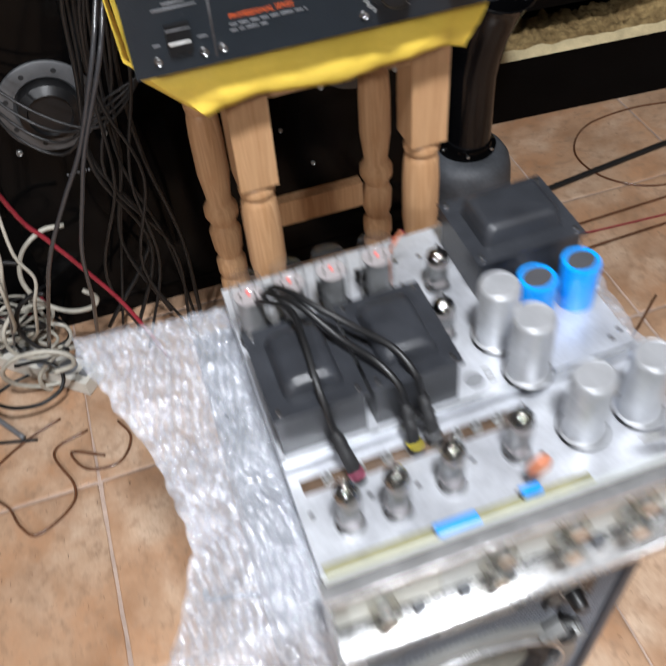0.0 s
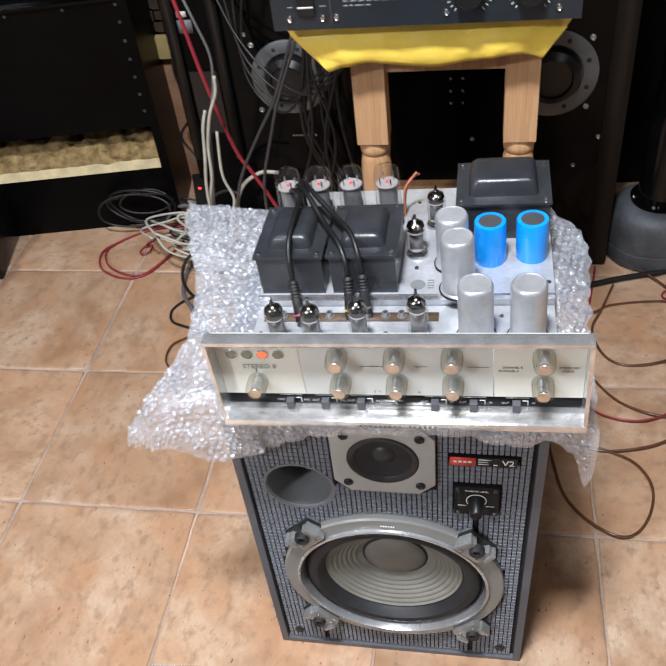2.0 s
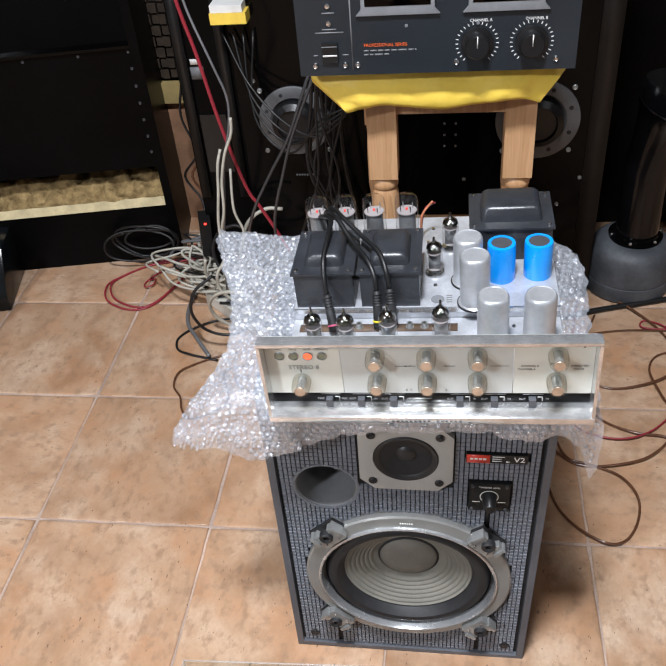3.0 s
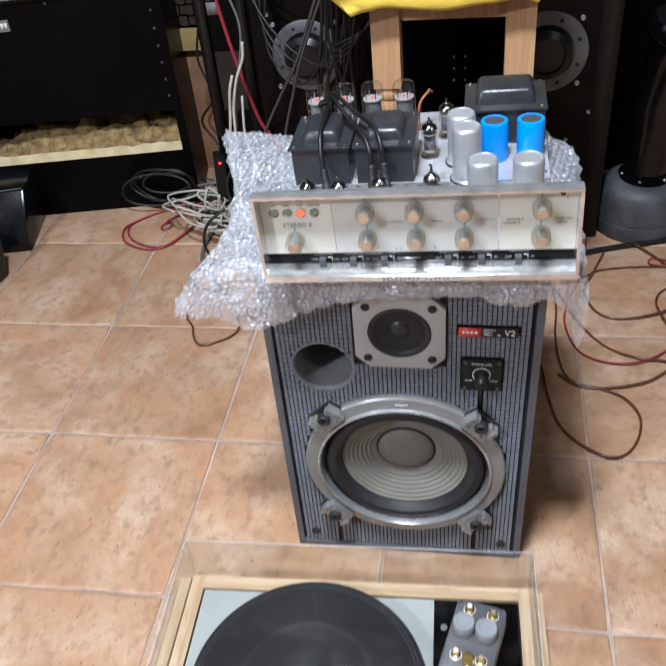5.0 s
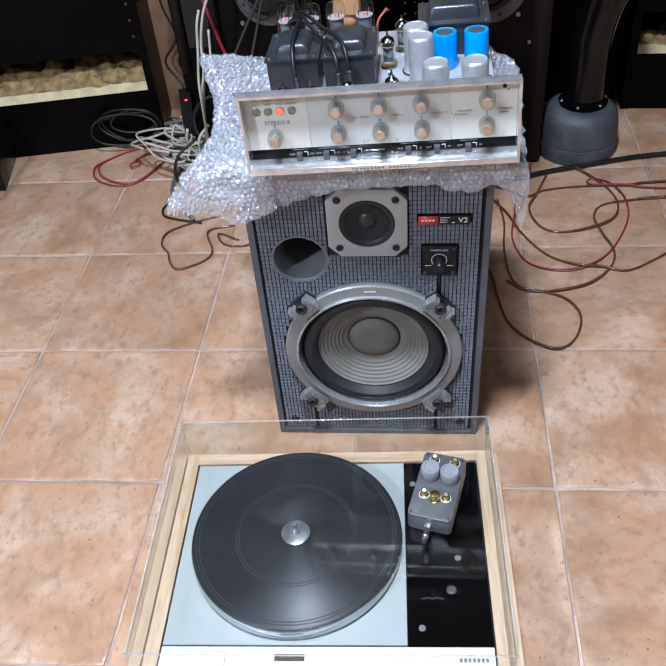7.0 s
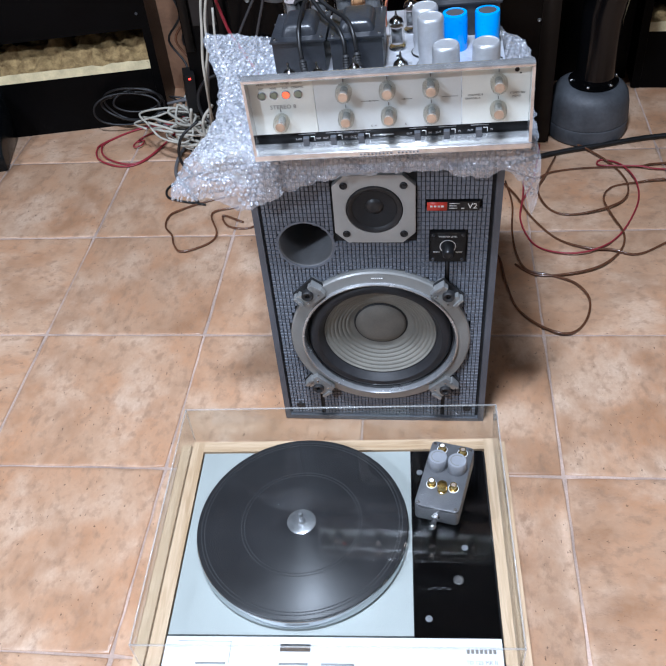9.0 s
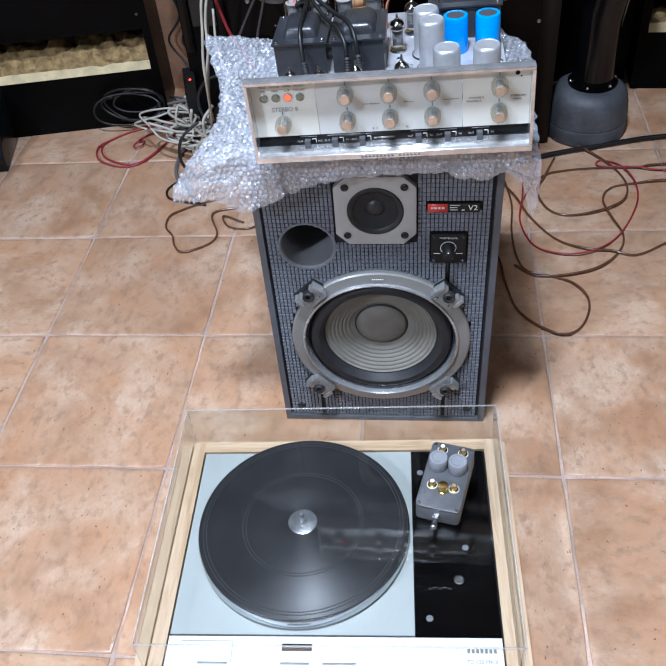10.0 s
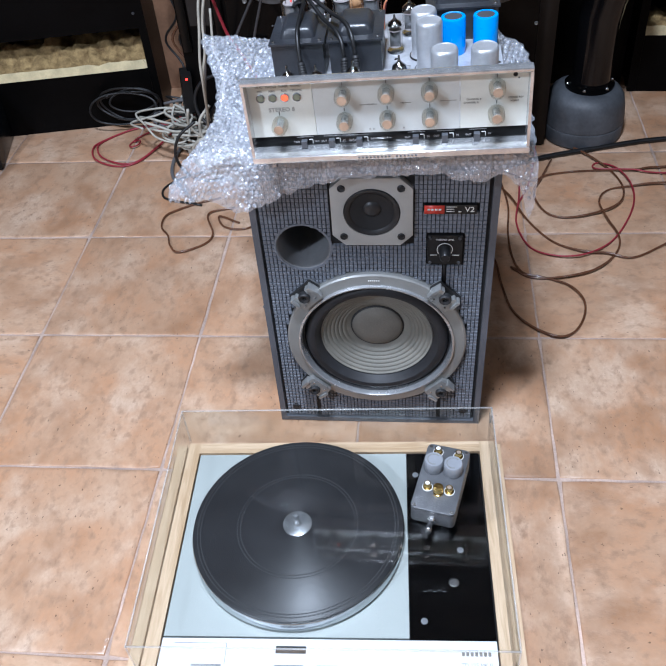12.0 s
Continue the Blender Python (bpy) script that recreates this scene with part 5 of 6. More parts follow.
def power_amplifier():
    t = thing("power_amplifier", pose(0.3865, 0.172, 0.7325), "black professional power amplifier on the yellow cloth", "amplifier")
    w, h = 0.1725, 0.135
    part("case", box(-w + 0.004, w - 0.004, 0.006, 0.28, -0.002, h), BLACK_PAINT, t, "black steel case", bevel=0.003)
    for x in (-0.12, 0.12):
        for y in (0.05, 0.25):
            part("foot", lathe([(0, -0.0087), (0.012, -0.0087), (0.014, 0.0), (0, 0.0)], 20, (x, y, 0)), RUBBER, t, "black rubber foot")
    fp = part("front_plate", box(-w, w, -0.004, 0.006, -0.0045, h), mat("blue_black_plate", (0.012, 0.0165, 0.0215), 0.4, vary=0.15, scale=10, fine=500, bump=0.15), t, "thick blue-black front plate", bevel=0.0015)
    part("seam", box(-0.1045, -0.1028, -0.0046, -0.004, 0.002, h), CAP_GREY, fp)
    part("power_button", box(-0.142, -0.122, -0.008, -0.004, 0.013, 0.038), BLACK_PLASTIC, t, "black rocker power switch", bevel=0.0015)
    part("switch_line", box(-0.141, -0.123, -0.0086, -0.008, 0.0215, 0.0235), WHITE, t)
    part("switch_line", box(-0.142, -0.122, -0.0086, -0.008, 0.0335, 0.0345), CAP_GREY, t)
    words("PROFESSIONAL SERIES", 0.0055, face_on(-0.0615, -0.0044, 0.033), ORANGE, fp)
    for z, wd in ((0.0262, 0.066), (0.0212, 0.032)):
        at = 0.0
        while at < wd:
            run = random.uniform(0.004, 0.011)
            part("print_line", box(-0.089 + at, -0.089 + min(wd, at + run), -0.0044, -0.004, z - 0.0011, z + 0.0009), CAP_GREY, fp)
            at += run + 0.0016
    for x, wd, z in ((-0.131, 0.036, 0.0505), (-0.131, 0.018, 0.0545), (-0.131, 0.016, 0.0745), (-0.1505, 0.006, 0.022), (-0.1125, 0.008, 0.022)):
        part("print_line", box(x - wd / 2, x + wd / 2, -0.0046, -0.004, z - 0.0008, z + 0.0008), CAP_GREY, fp)
    for x, z in ((-0.131, 0.062), (-0.131, 0.083)):
        part("pilot", lathe([(0.003, 0), (0.003, 0.002), (0, 0.0026)], 14, (x, -0.004, z), "Y"), STEEL, t)
    for name, x in (("CHANNEL A", 0.0515), ("CHANNEL B", 0.1175)):
        k = part("level_knob", lathe([(0, 0.017), (0.0135, 0.017), (0.0148, 0.0155), (0.0155, 0.004), (0.0195, 0.003), (0.0200, 0.0)], 36, (x, -0.004, 0.031), "Y"), BLACK_PLASTIC, t, "black level knob")
        part("pointer", box(x - 0.0006, x + 0.0006, -0.0218, -0.0205, 0.031, 0.0450), WHITE, k)
        words(name, 0.0048, face_on(x + 0.004, -0.0044, 0.0590), WHITE, fp)
        for i in range(23):
            a = radians(232 - 284 * i / 22)
            bm = box(-0.0016, 0.0016, -0.0003, 0.0003, -0.0004, 0.0004)
            moved(bm, pose(x + 0.0248 * math.cos(a), -0.0043, 0.031 + 0.0248 * math.sin(a)) @ Matrix.Rotation(-a, 4, "Y"))
            part("scale_tick", bm, WHITE, k)
    for x in (-0.152, -0.1135, -0.0975, 0.0265, 0.148):
        screw(fp, x, -0.004, 0.009, 0.0038, STEEL)
    for x in (0.0, 0.087):
        part("pilot", lathe([(0.002, 0), (0.002, 0.0015), (0, 0.002)], 12, (x - 0.035, -0.004, 0.056), "Y"), CAP_GREY, t)
    for x in (-0.045, 0.085):
        part("meter_hood", prism([(x - 0.052, 0.070), (x + 0.052, 0.070), (x + 0.045, 0.078), (x + 0.045, 0.12), (x - 0.045, 0.12), (x - 0.045, 0.078)], -0.009, -0.004), CAP_GREY, t, "grey bevelled meter frame", bevel=0.002)
        part("meter_glass", box(x - 0.040, x + 0.040, -0.0095, -0.009, 0.082, 0.116), BLACK_GLOSS, t)


power_amplifier()


# ---------------------------------------------------------------- black cabinets at the back
def wool_bed(parent, x0, x1, y0, y1, z0, z1, seed):
    bm = bmesh.new()
    nx, ny = 110, 16

    def rise(x):
        """The filling lies thick towards one end only."""
        return 0.25 + 0.85 * max(0.0, min(1.0, (x - x0 - 0.42 * (x1 - x0)) / 0.09))

    g = []
    for k in range(ny + 1):
        row = []
        for i in range(nx + 1):
            u, v = i / nx, k / ny
            x, y = x0 + (x1 - x0) * u, y0 + (y1 - y0) * v
            q = Vector((x * 28, y * 28, seed))
            z = z0 + (z1 - z0) * (0.18 + 0.82 * min(1, v * 1.7)) * (rise(x)) * (0.8 + 0.5 * noise.noise(q)) + 0.012 * noise.noise(q * 2.2) + 0.008 * noise.noise(q * 5)
            row.append(bm.verts.new((x, y + 0.008 * noise.noise(q * 2), z)))
        g.append(row)
    for k in range(ny):
        for i in range(nx):
            bm.faces.new((g[k][i], g[k][i + 1], g[k + 1][i + 1], g[k + 1][i]))
    w = part("wool_filling", bm, WOOL, parent, "yellow-brown rock wool filling")
    bm = bmesh.new()
    n = 60
    a, b = [], []
    for i in range(n + 1):
        x = x0 + (x1 - x0) * i / n
        a.append(bm.verts.new((x, y0 - 0.009, z0 - 0.0035)))
        b.append(bm.verts.new((x, y0 - 0.002, z0 + 0.017 + 0.006 * noise.noise(Vector((x * 30, 5, seed))))))
    for i in range(n):
        bm.faces.new((a[i], a[i + 1], b[i + 1], b[i]))
    part("wool_edge", bm, WOOL_EDGE, w, "pale cut edge of the wool")


def horn_cabinet(name, m, x0, x1, label, badge):
    """A tall black cabinet with a slot low in its front that shows the wool filling."""
    t = thing(name, m, label, "speaker cabinet", "open black cabinets")
    d, h, z0, z1 = 0.5, 1.25, 0.152, 0.247
    f = 0.02
    part("side_panel", box(x0, x0 + f, 0, d, 0, h), BLACK_PAINT, t, bevel=0.002)
    part("side_panel", box(x1 - f, x1, 0, d, 0, h), BLACK_PAINT, t, bevel=0.002)
    part("plinth_panel", box(x0 + f + 0.0005, x1 - f - 0.0005, 0.001, d, 0.0, z0 - 0.004), BLACK_PAINT, t, "black plinth board", bevel=0.002)
    board = part("front_board", box(x0 + f + 0.0005, x1 - f - 0.0005, 0.014, 0.032, z1, 0.5315), BLACK_PAINT, t, "flat black front board", bevel=0.0015)
    part("ledge", box(x0 + f + 0.0005, x1 - f - 0.0005, 0.004, 0.034, 0.532, 0.538), BLACK_GLOSS, t, "glossy black ledge", bevel=0.002)
    part("upper_board", moved(box(x0 + f + 0.0005, x1 - f - 0.0005, 0.0, 0.015, 0, 0.72), pose(0, 0.036, 0.536, -9, 0, 0)), BLACK_GLOSS, t, "sloping upper board")
    part("back_panel", box(x0 + f, x1 - f, d - 0.012, d, 0, h), BLACK_PAINT, t)
    part("top_panel", box(x0, x1, 0, d, h + 0.0005, h + 0.02), BLACK_PAINT, t, bevel=0.002)
    wool_bed(t, x0 + f + 0.001, x1 - f - 0.001, 0.010, 0.14, z0, z0 + 0.055, 3.0 if badge else 11.0)
    for z in (0.285, 0.325, 0.365, 0.405, 0.445, 0.485, 0.522):
        for x in (x0 + f + 0.008, x1 - f - 0.007):
            screw(board, x, 0.014, z, 0.0034, SCREW_DARK)
    x = x0 + f + 0.085
    while x < x1 - f - 0.05:
        screw(board, x, 0.014, 0.522, 0.0034, SCREW_DARK)
        x += 0.121
    if badge:
        b = part("maker_plate", box(badge - 0.035, badge + 0.035, 0.010, 0.0135, 0.47, 0.495), CAP_GREY, t, "small grey maker's plate", bevel=0.001)
        part("logo_bar", box(badge - 0.031, badge - 0.013, 0.009, 0.010, 0.473, 0.492), BLACK_PAINT, b)
        for i in range(5):
            part("logo_bar", box(badge - 0.009 + 0.0085 * i, badge - 0.003 + 0.0085 * i, 0.009, 0.010, 0.476, 0.489), WHITE, b)
    return t


horn_cabinet("horn_cabinet", pose(-0.283, 0.833, 0, 0, 0, 9.8), -0.82, 0.026, "tall black cabinet with wool showing in a slot", -0.36)
horn_cabinet("horn_cabinet", pose(0.945, 0.93, 0, 0, 0, -4), 0.0, 0.8, "tall black cabinet with pale wool in its open slot", 0)


def driver(parent, x, z, r):
    """A round driver flange with holes, bolted to the front."""
    d = part("driver_flange", lathe([(r, -0.001), (r, 0.004), (r * 0.97, 0.0055), (r * 0.68, 0.0055), (r * 0.64, 0.002), (r * 0.6, -0.001)], 48, (x, 0, z), "Y"), mat("dull_cast_flange", (0.11, 0.113, 0.118), 0.5, metal=0.3, vary=0.2, scale=20), parent, "grey cast driver flange")
    part("driver_body", lathe([(r * 0.62, 0.0), (r * 0.6, 0.02), (r * 0.45, 0.028), (r * 0.42, 0.022), (0, 0.024)], 40, (x, 0, z), "Y"), BLACK_PLASTIC, d, "black driver body")
    for i in range(8):
        a = 2 * math.pi * (i + 0.5) / 8
        part("flange_hole", lathe([(r * 0.055, 0.0058), (0, 0.0058)], 12, (x + r * 0.82 * math.cos(a), 0, z + r * 0.82 * math.sin(a)), "Y"), GROOVE, d)
    for sx in (-1, 1):
        for sz in (-1, 1):
            screw(d, x + sx * 0.064, -0.001, z + sz * 0.064, 0.005, CAST)


def middle_cabinet():
    t = thing("bass_cabinet", pose(0.335, 0.67, 0), "large black cabinet with two driver flanges behind the stool", "speaker cabinet")
    part("case", box(-0.345, 0.37, 0.0, 0.5, 0.0, 1.2), BLACK_GLOSS, t, "glossy black case", bevel=0.004)
    # Near-black brown strip paints a dim reflection on the glossy case.
    part("reflection_strip", box(0.335, 0.374, -0.003, -0.0005, 0.005, 1.19), mat("reflection_brown", (0.004, 0.003, 0.0025), 0.5, vary=0.2), t, "near-black brown strip painted for a reflection")
    driver(t, -0.2365, 0.436, 0.072)
    driver(t, 0.238, 0.426, 0.08)
    pl = part("socket_plate", box(0.03, 0.12, -0.0015, -0.0005, 0.34, 0.46), BLACK_GLOSS, t, "black socket plate", bevel=0.001)
    for i in range(3):
        for k in range(2):
            part("terminal", lathe([(0.0024, 0.0), (0.002, 0.002), (0, 0.0025)], 10, (0.06 + 0.022 * k, -0.0015, 0.375 + 0.024 * i), "Y"), CAP_GREY, pl)
    for i in range(9):
        part("stud", lathe([(0.0022, 0.0), (0.0018, 0.0015), (0, 0.002)], 8, (-0.245 + 0.0055 * i, -0.0005, 0.315), "Y"), CAP_GREY, t)
    for x, z in ((0.1, 0.30), (0.15, 0.22), (0.29, 0.24), (-0.31, 0.52), (0.33, 0.30)):
        screw(t, x, 0.0, z, 0.004, CAST)
    return t


middle_cabinet()


# Added block keeps this gap black; no such piece of furniture is known.
def filler_block():
    t = thing("gap_filler", pose(0.83, 0.985, 0), "plain black block added to fill the dark gap behind the flared stand", "cupboard")
    part("case", box(-0.115, 0.108, 0.0, 0.4, 0.0, 1.25), BLACK_PAINT, t, "plain black block", bevel=0.004)
    part("filler_front", box(-0.105, 0.098, -0.006, -0.0005, 0.05, 1.2), BLACK_PAINT, t, bevel=0.002)


filler_block()


def side_case():
    t = thing("equipment_case", pose(-0.075, 0.70, 0), "narrow black equipment case beside hanging cables", "equipment case")
    part("case", box(-0.06, 0.06, 0, 0.4, 0, 0.95), BLACK_PAINT, t, "black painted case", bevel=0.004)
    part("rail", box(-0.055, -0.035, -0.008, -0.0005, 0.25, 0.94), BLACK_PLASTIC, t)
    part("rail", box(0.03, 0.05, -0.008, -0.0005, 0.25, 0.94), BLACK_PLASTIC, t)
    part("sticker", box(-0.03, -0.012, -0.0015, -0.0005, 0.545, 0.556), WHITE, t, "small white sticker")
    part("sticker", box(-0.032, -0.005, -0.0015, -0.0005, 0.515, 0.54), CAP_GREY, t, "grey sticker")
    part("panel", box(-0.03, 0.025, -0.004, -0.0005, 0.31, 0.44), BLACK_PLASTIC, t, bevel=0.001)


side_case()


def back_panel():
    t = thing("wicker_screen", pose(-0.2, 1.02, 0), "brown woven screen and bare boards behind the cables", "screen")
    part("lower_board", box(-0.12, 0.10, 0.0, 0.015, 0.0, 0.33), BROWN_BOARD, t, "bare brown board", bevel=0.002)
    part("tan_block", box(-0.09, 0.0, -0.02, -0.0005, 0.335, 0.385), mat("tan_block", (0.40, 0.30, 0.12), 0.7, vary=0.2), t, "tan wooden block", bevel=0.003)
    for i in range(12):
        x = -0.12 + 0.0185 * i
        for k in range(22):
            z = 0.39 + 0.026 * k
            part("weave_strip", box(x, x + 0.016, 0.006 * ((i + k) % 2), 0.004 + 0.006 * ((i + k) % 2), z, z + 0.022), DARK_WEAVE, t, smooth=False)


back_panel()


def black_wedge(m, w, d, h, label):
    t = thing("stage_monitor", m, label, "speaker", "black monitors on the floor")
    bm = bmesh.new()
    pts = [(0, 0), (d, 0), (d, h), (0.35 * d, h), (0, 0.35 * h)]
    a = [bm.verts.new((-w, y, z)) for y, z in pts]
    b = [bm.verts.new((0, y + 0.02 * (z / h), z)) for y, z in pts]
    bm.faces.new(a)
    bm.faces.new(b[::-1])
    for i in range(5):
        bm.faces.new((a[i], b[i], b[(i + 1) % 5], a[(i + 1) % 5]))
    bmesh.ops.recalc_face_normals(bm, faces=bm.faces)
    part("shell", bm, MONITOR, t, "moulded black shell", bevel=0.006)
    part("edge_line", sweep([(-w * 0.9, 0.35 * d, h + 0.0005), (-0.004, 0.35 * d + 0.02, h + 0.0005)], 0.0012, 6, 0), CAP_GREY, t)
    return t


black_wedge(pose(-0.625, 0.60, 0, 0, 0, 12), 0.4, 0.17, 0.13, "black moulded monitor lying on the tiles")
black_wedge(pose(-0.655, 0.37, 0, 0, 0, -8), 0.4, 0.13, 0.11, "black moulded monitor with a shiny edge")


# ---------------------------------------------------------------- black flared stand
def flared_stand():
    t = thing("flared_stand", pose(0.804, 0.731, 0), "black flared tube standing in a rounded grey base", "stand")
    part("base", lathe([(0, 0.0), (0.088, 0.0), (0.0930, 0.005), (0.0950, 0.036), (0.0940, 0.0392), (0.0918, 0.0405), (0.0940, 0.0420), (0.0940, 0.054), (0.0915, 0.080), (0.0870, 0.100), (0.078, 0.113), (0.067, 0.119), (0.060, 0.120), (0, 0.120)], 64), GREY_BASE, t, "rounded grey base")
    part("collar", lathe([(0, 0.1205), (0.056, 0.1205), (0.057, 0.127), (0.049, 0.131), (0.0475, 0.136), (0, 0.136)], 48), BLACK_GLOSS, t, "black bolted collar").location = (0.005, 0.004, 0)
    for i in range(6):
        a = 2 * math.pi * i / 6 - 0.9
        part("bolt", lathe([(0, 0.004), (0.003, 0.004), (0.0045, 0.002), (0.0045, 0)], 12, (0.005 + 0.052 * math.cos(a), 0.004 + 0.052 * math.sin(a), 0.1285)), STEEL, t)
    bm = bmesh.new()
    seg, ox, oy = 56, 0.007, 0.005
    prof = [(0.0445, 0.134), (0.0445, 0.22), (0.046, 0.29), (0.050, 0.35), (0.058, 0.40), (0.068, 0.430), (0.0725, 0.4375), (0.0715, 0.4405), (0.066, 0.432), (0.055, 0.40), (0.047, 0.35), (0.042, 0.25), (0.042, 0.16)]
    rings = []
    for r, z in prof:
        f = max(0.0, (z - 0.30) / 0.14)
        rings.append([bm.verts.new((ox + 0.030 * f + r * math.cos(2 * math.pi * i / seg), oy + r * math.sin(2 * math.pi * i / seg), z + f * 0.34 * r * math.sin(2 * math.pi * i / seg) - f * 0.12 * r * math.cos(2 * math.pi * i / seg))) for i in range(seg)])
    for a, b in zip(rings, rings[1:]):
        for i in range(seg):
            bm.faces.new((a[i], a[(i + 1) % seg], b[(i + 1) % seg], b[i]))
    bmesh.ops.recalc_face_normals(bm, faces=bm.faces)
    part("flared_tube", bm, TUBE_GLOSS, t, "glossy black flared tube")


flared_stand()


# ---------------------------------------------------------------- cables
def cable(label, material, points, r=0.0028, name="cable", group="loose cables"):
    bm = sweep(points, r, 8, 6)
    ob = part(name, bm, material)
    return tagged(ob, label, "cable", group)


def on_floor(points, r, lift=0.0):
    """Floor points (x, y): the cord rests on the tiles and rises where it crosses itself."""
    out = []
    for i, (x, y) in enumerate(points):
        out.append((x, y, r + 0.0002 + lift * (0.5 + 0.5 * math.sin(i * 1.7))))
    return out


BROWN = "thin brown speaker cable looped on the tiles"
R = 0.0023
cable(BROWN, CABLE_BROWN, on_floor([(0.52, 0.34), (0.567, 0.231), (0.578, 0.15), (0.593, 0.075), (0.624, 0.027), (0.667, -0.001), (0.699, 0.01), (0.723, 0.051), (0.729, 0.099), (0.707, 0.143), (0.661, 0.169), (0.622, 0.183), (0.605, 0.231), (0.602, 0.317), (0.609, 0.411), (0.6, 0.5)], R, 0.003), R)
cable(BROWN, CABLE_BROWN, on_floor([(0.58, 0.52), (0.617, 0.443), (0.645, 0.362), (0.69, 0.286), (0.745, 0.25), (0.794, 0.242), (0.841, 0.23), (0.904, 0.268), (1.0, 0.34)], R, 0.004), R)
cable("red and brown speaker cable looped on the tiles", CABLE_RED, on_floor([(0.64, 0.50), (0.632, 0.426), (0.622, 0.347), (0.645, 0.265), (0.701, 0.232), (0.761, 0.242), (0.819, 0.298), (0.871, 0.404), (0.881, 0.485), (0.86, 0.556), (0.822, 0.584), (0.814, 0.557), (0.896, 0.545), (0.956, 0.534), (1.2, 0.52)], 0.0019, 0.006), 0.0019)
cable(BROWN, CABLE_BROWN, on_floor([(1.15, 0.50), (0.948, 0.491), (0.885, 0.485), (0.828, 0.47), (0.803, 0.422), (0.811, 0.358), (0.826, 0.298), (0.81, 0.242), (0.761, 0.188), (0.694, 0.166), (0.637, 0.169), (0.6, 0.2)], R, 0.005), R)
cable(BROWN, CABLE_BROWN, on_floor([(0.6, 0.56), (0.664, 0.51), (0.707, 0.535), (0.784, 0.55), (0.896, 0.548), (0.96, 0.558), (1.25, 0.57)], R, 0.004), R)
cable(BROWN, CABLE_BROWN, on_floor([(0.76, 0.66), (0.794, 0.623), (0.842, 0.556), (0.863, 0.486), (0.847, 0.42), (0.797, 0.382), (0.725, 0.368), (0.684, 0.393), (0.667, 0.458), (0.69, 0.52), (0.72, 0.6)], R, 0.006), R)
cable("thick black mains cable lying across the tiles", CABLE_BLACK, on_floor([(0.5, 0.53), (0.665, 0.591), (0.735, 0.616), (0.816, 0.638), (0.916, 0.665), (0.984, 0.677), (1.3, 0.72)], 0.0062), 0.0062)
cable("thin red cable lying on the tiles", CABLE_RED, on_floor([(0.63, 0.42), (0.66, 0.50), (0.68, 0.60), (0.69, 0.66)], 0.002), 0.002)
cable("thin brown cable curling near the far cabinet", CABLE_BROWN, on_floor([(1.4, 0.62), (1.2, 0.60), (1.1, 0.66), (1.08, 0.76), (1.15, 0.84), (1.28, 0.86), (1.4, 0.84)], 0.002), 0.002)

LOOP = [(-0.12, 0.90), (-0.209, 0.816), (-0.329, 0.788), (-0.405, 0.727), (-0.417, 0.685), (-0.394, 0.633), (-0.336, 0.605), (-0.285, 0.619), (-0.247, 0.688), (-0.221, 0.78), (-0.19, 0.86)]
for dx, dy in ((0.0, 0.0), (0.009, 0.010)):
    cable("dark red cable looped on the tiles", CABLE_RED, on_floor([(x + dx * (1 + 0.8 * math.sin(x * 30)), y + dy) for x, y in LOOP], 0.0023, 0.004), 0.0023)
cable("thin red lead with a knotted end", CABLE_RED, on_floor([(-0.16, 0.84), (-0.24, 0.79), (-0.30, 0.755), (-0.325, 0.715), (-0.318, 0.69), (-0.30, 0.70), (-0.305, 0.73), (-0.32, 0.72)], 0.0018, 0.006), 0.0018)
cable(BROWN, CABLE_BROWN, on_floor([(0.0, 0.42), (-0.057, 0.395), (-0.033, 0.322), (-0.045, 0.284), (-0.095, 0.255), (-0.119, 0.278), (-0.133, 0.316), (-0.155, 0.348), (-0.155, 0.389), (-0.13, 0.414), (-0.09, 0.44), (-0.04, 0.46)], R, 0.002), R)
cable(BROWN, CABLE_BROWN, on_floor([(0.02, 0.36), (-0.03, 0.385), (-0.01, 0.345), (0.04, 0.34), (0.065, 0.38), (0.05, 0.42)], R, 0.002), R)
cable("black lead curving over the tiles", CABLE_BLACK, on_floor([(-0.08, 0.43), (-0.148, 0.448), (-0.178, 0.466), (-0.186, 0.502), (-0.158, 0.538), (-0.10, 0.57), (-0.02, 0.58)], 0.0026, 0.002), 0.0026)
cable("grey mains cable curving from the cable heap", CABLE_GREY, on_floor([(-0.10, 0.44), (-0.143, 0.50), (-0.178, 0.557), (-0.19, 0.635), (-0.176, 0.716), (-0.15, 0.78)], 0.0045, 0.004), 0.0045)
cable("stub of grey cable beside the loudspeaker", CABLE_GREY, [(0.19, 0.03, 0.05), (0.15, 0.05, 0.03), (0.125, 0.06, 0.02), (0.12, 0.08, 0.006)], 0.004)

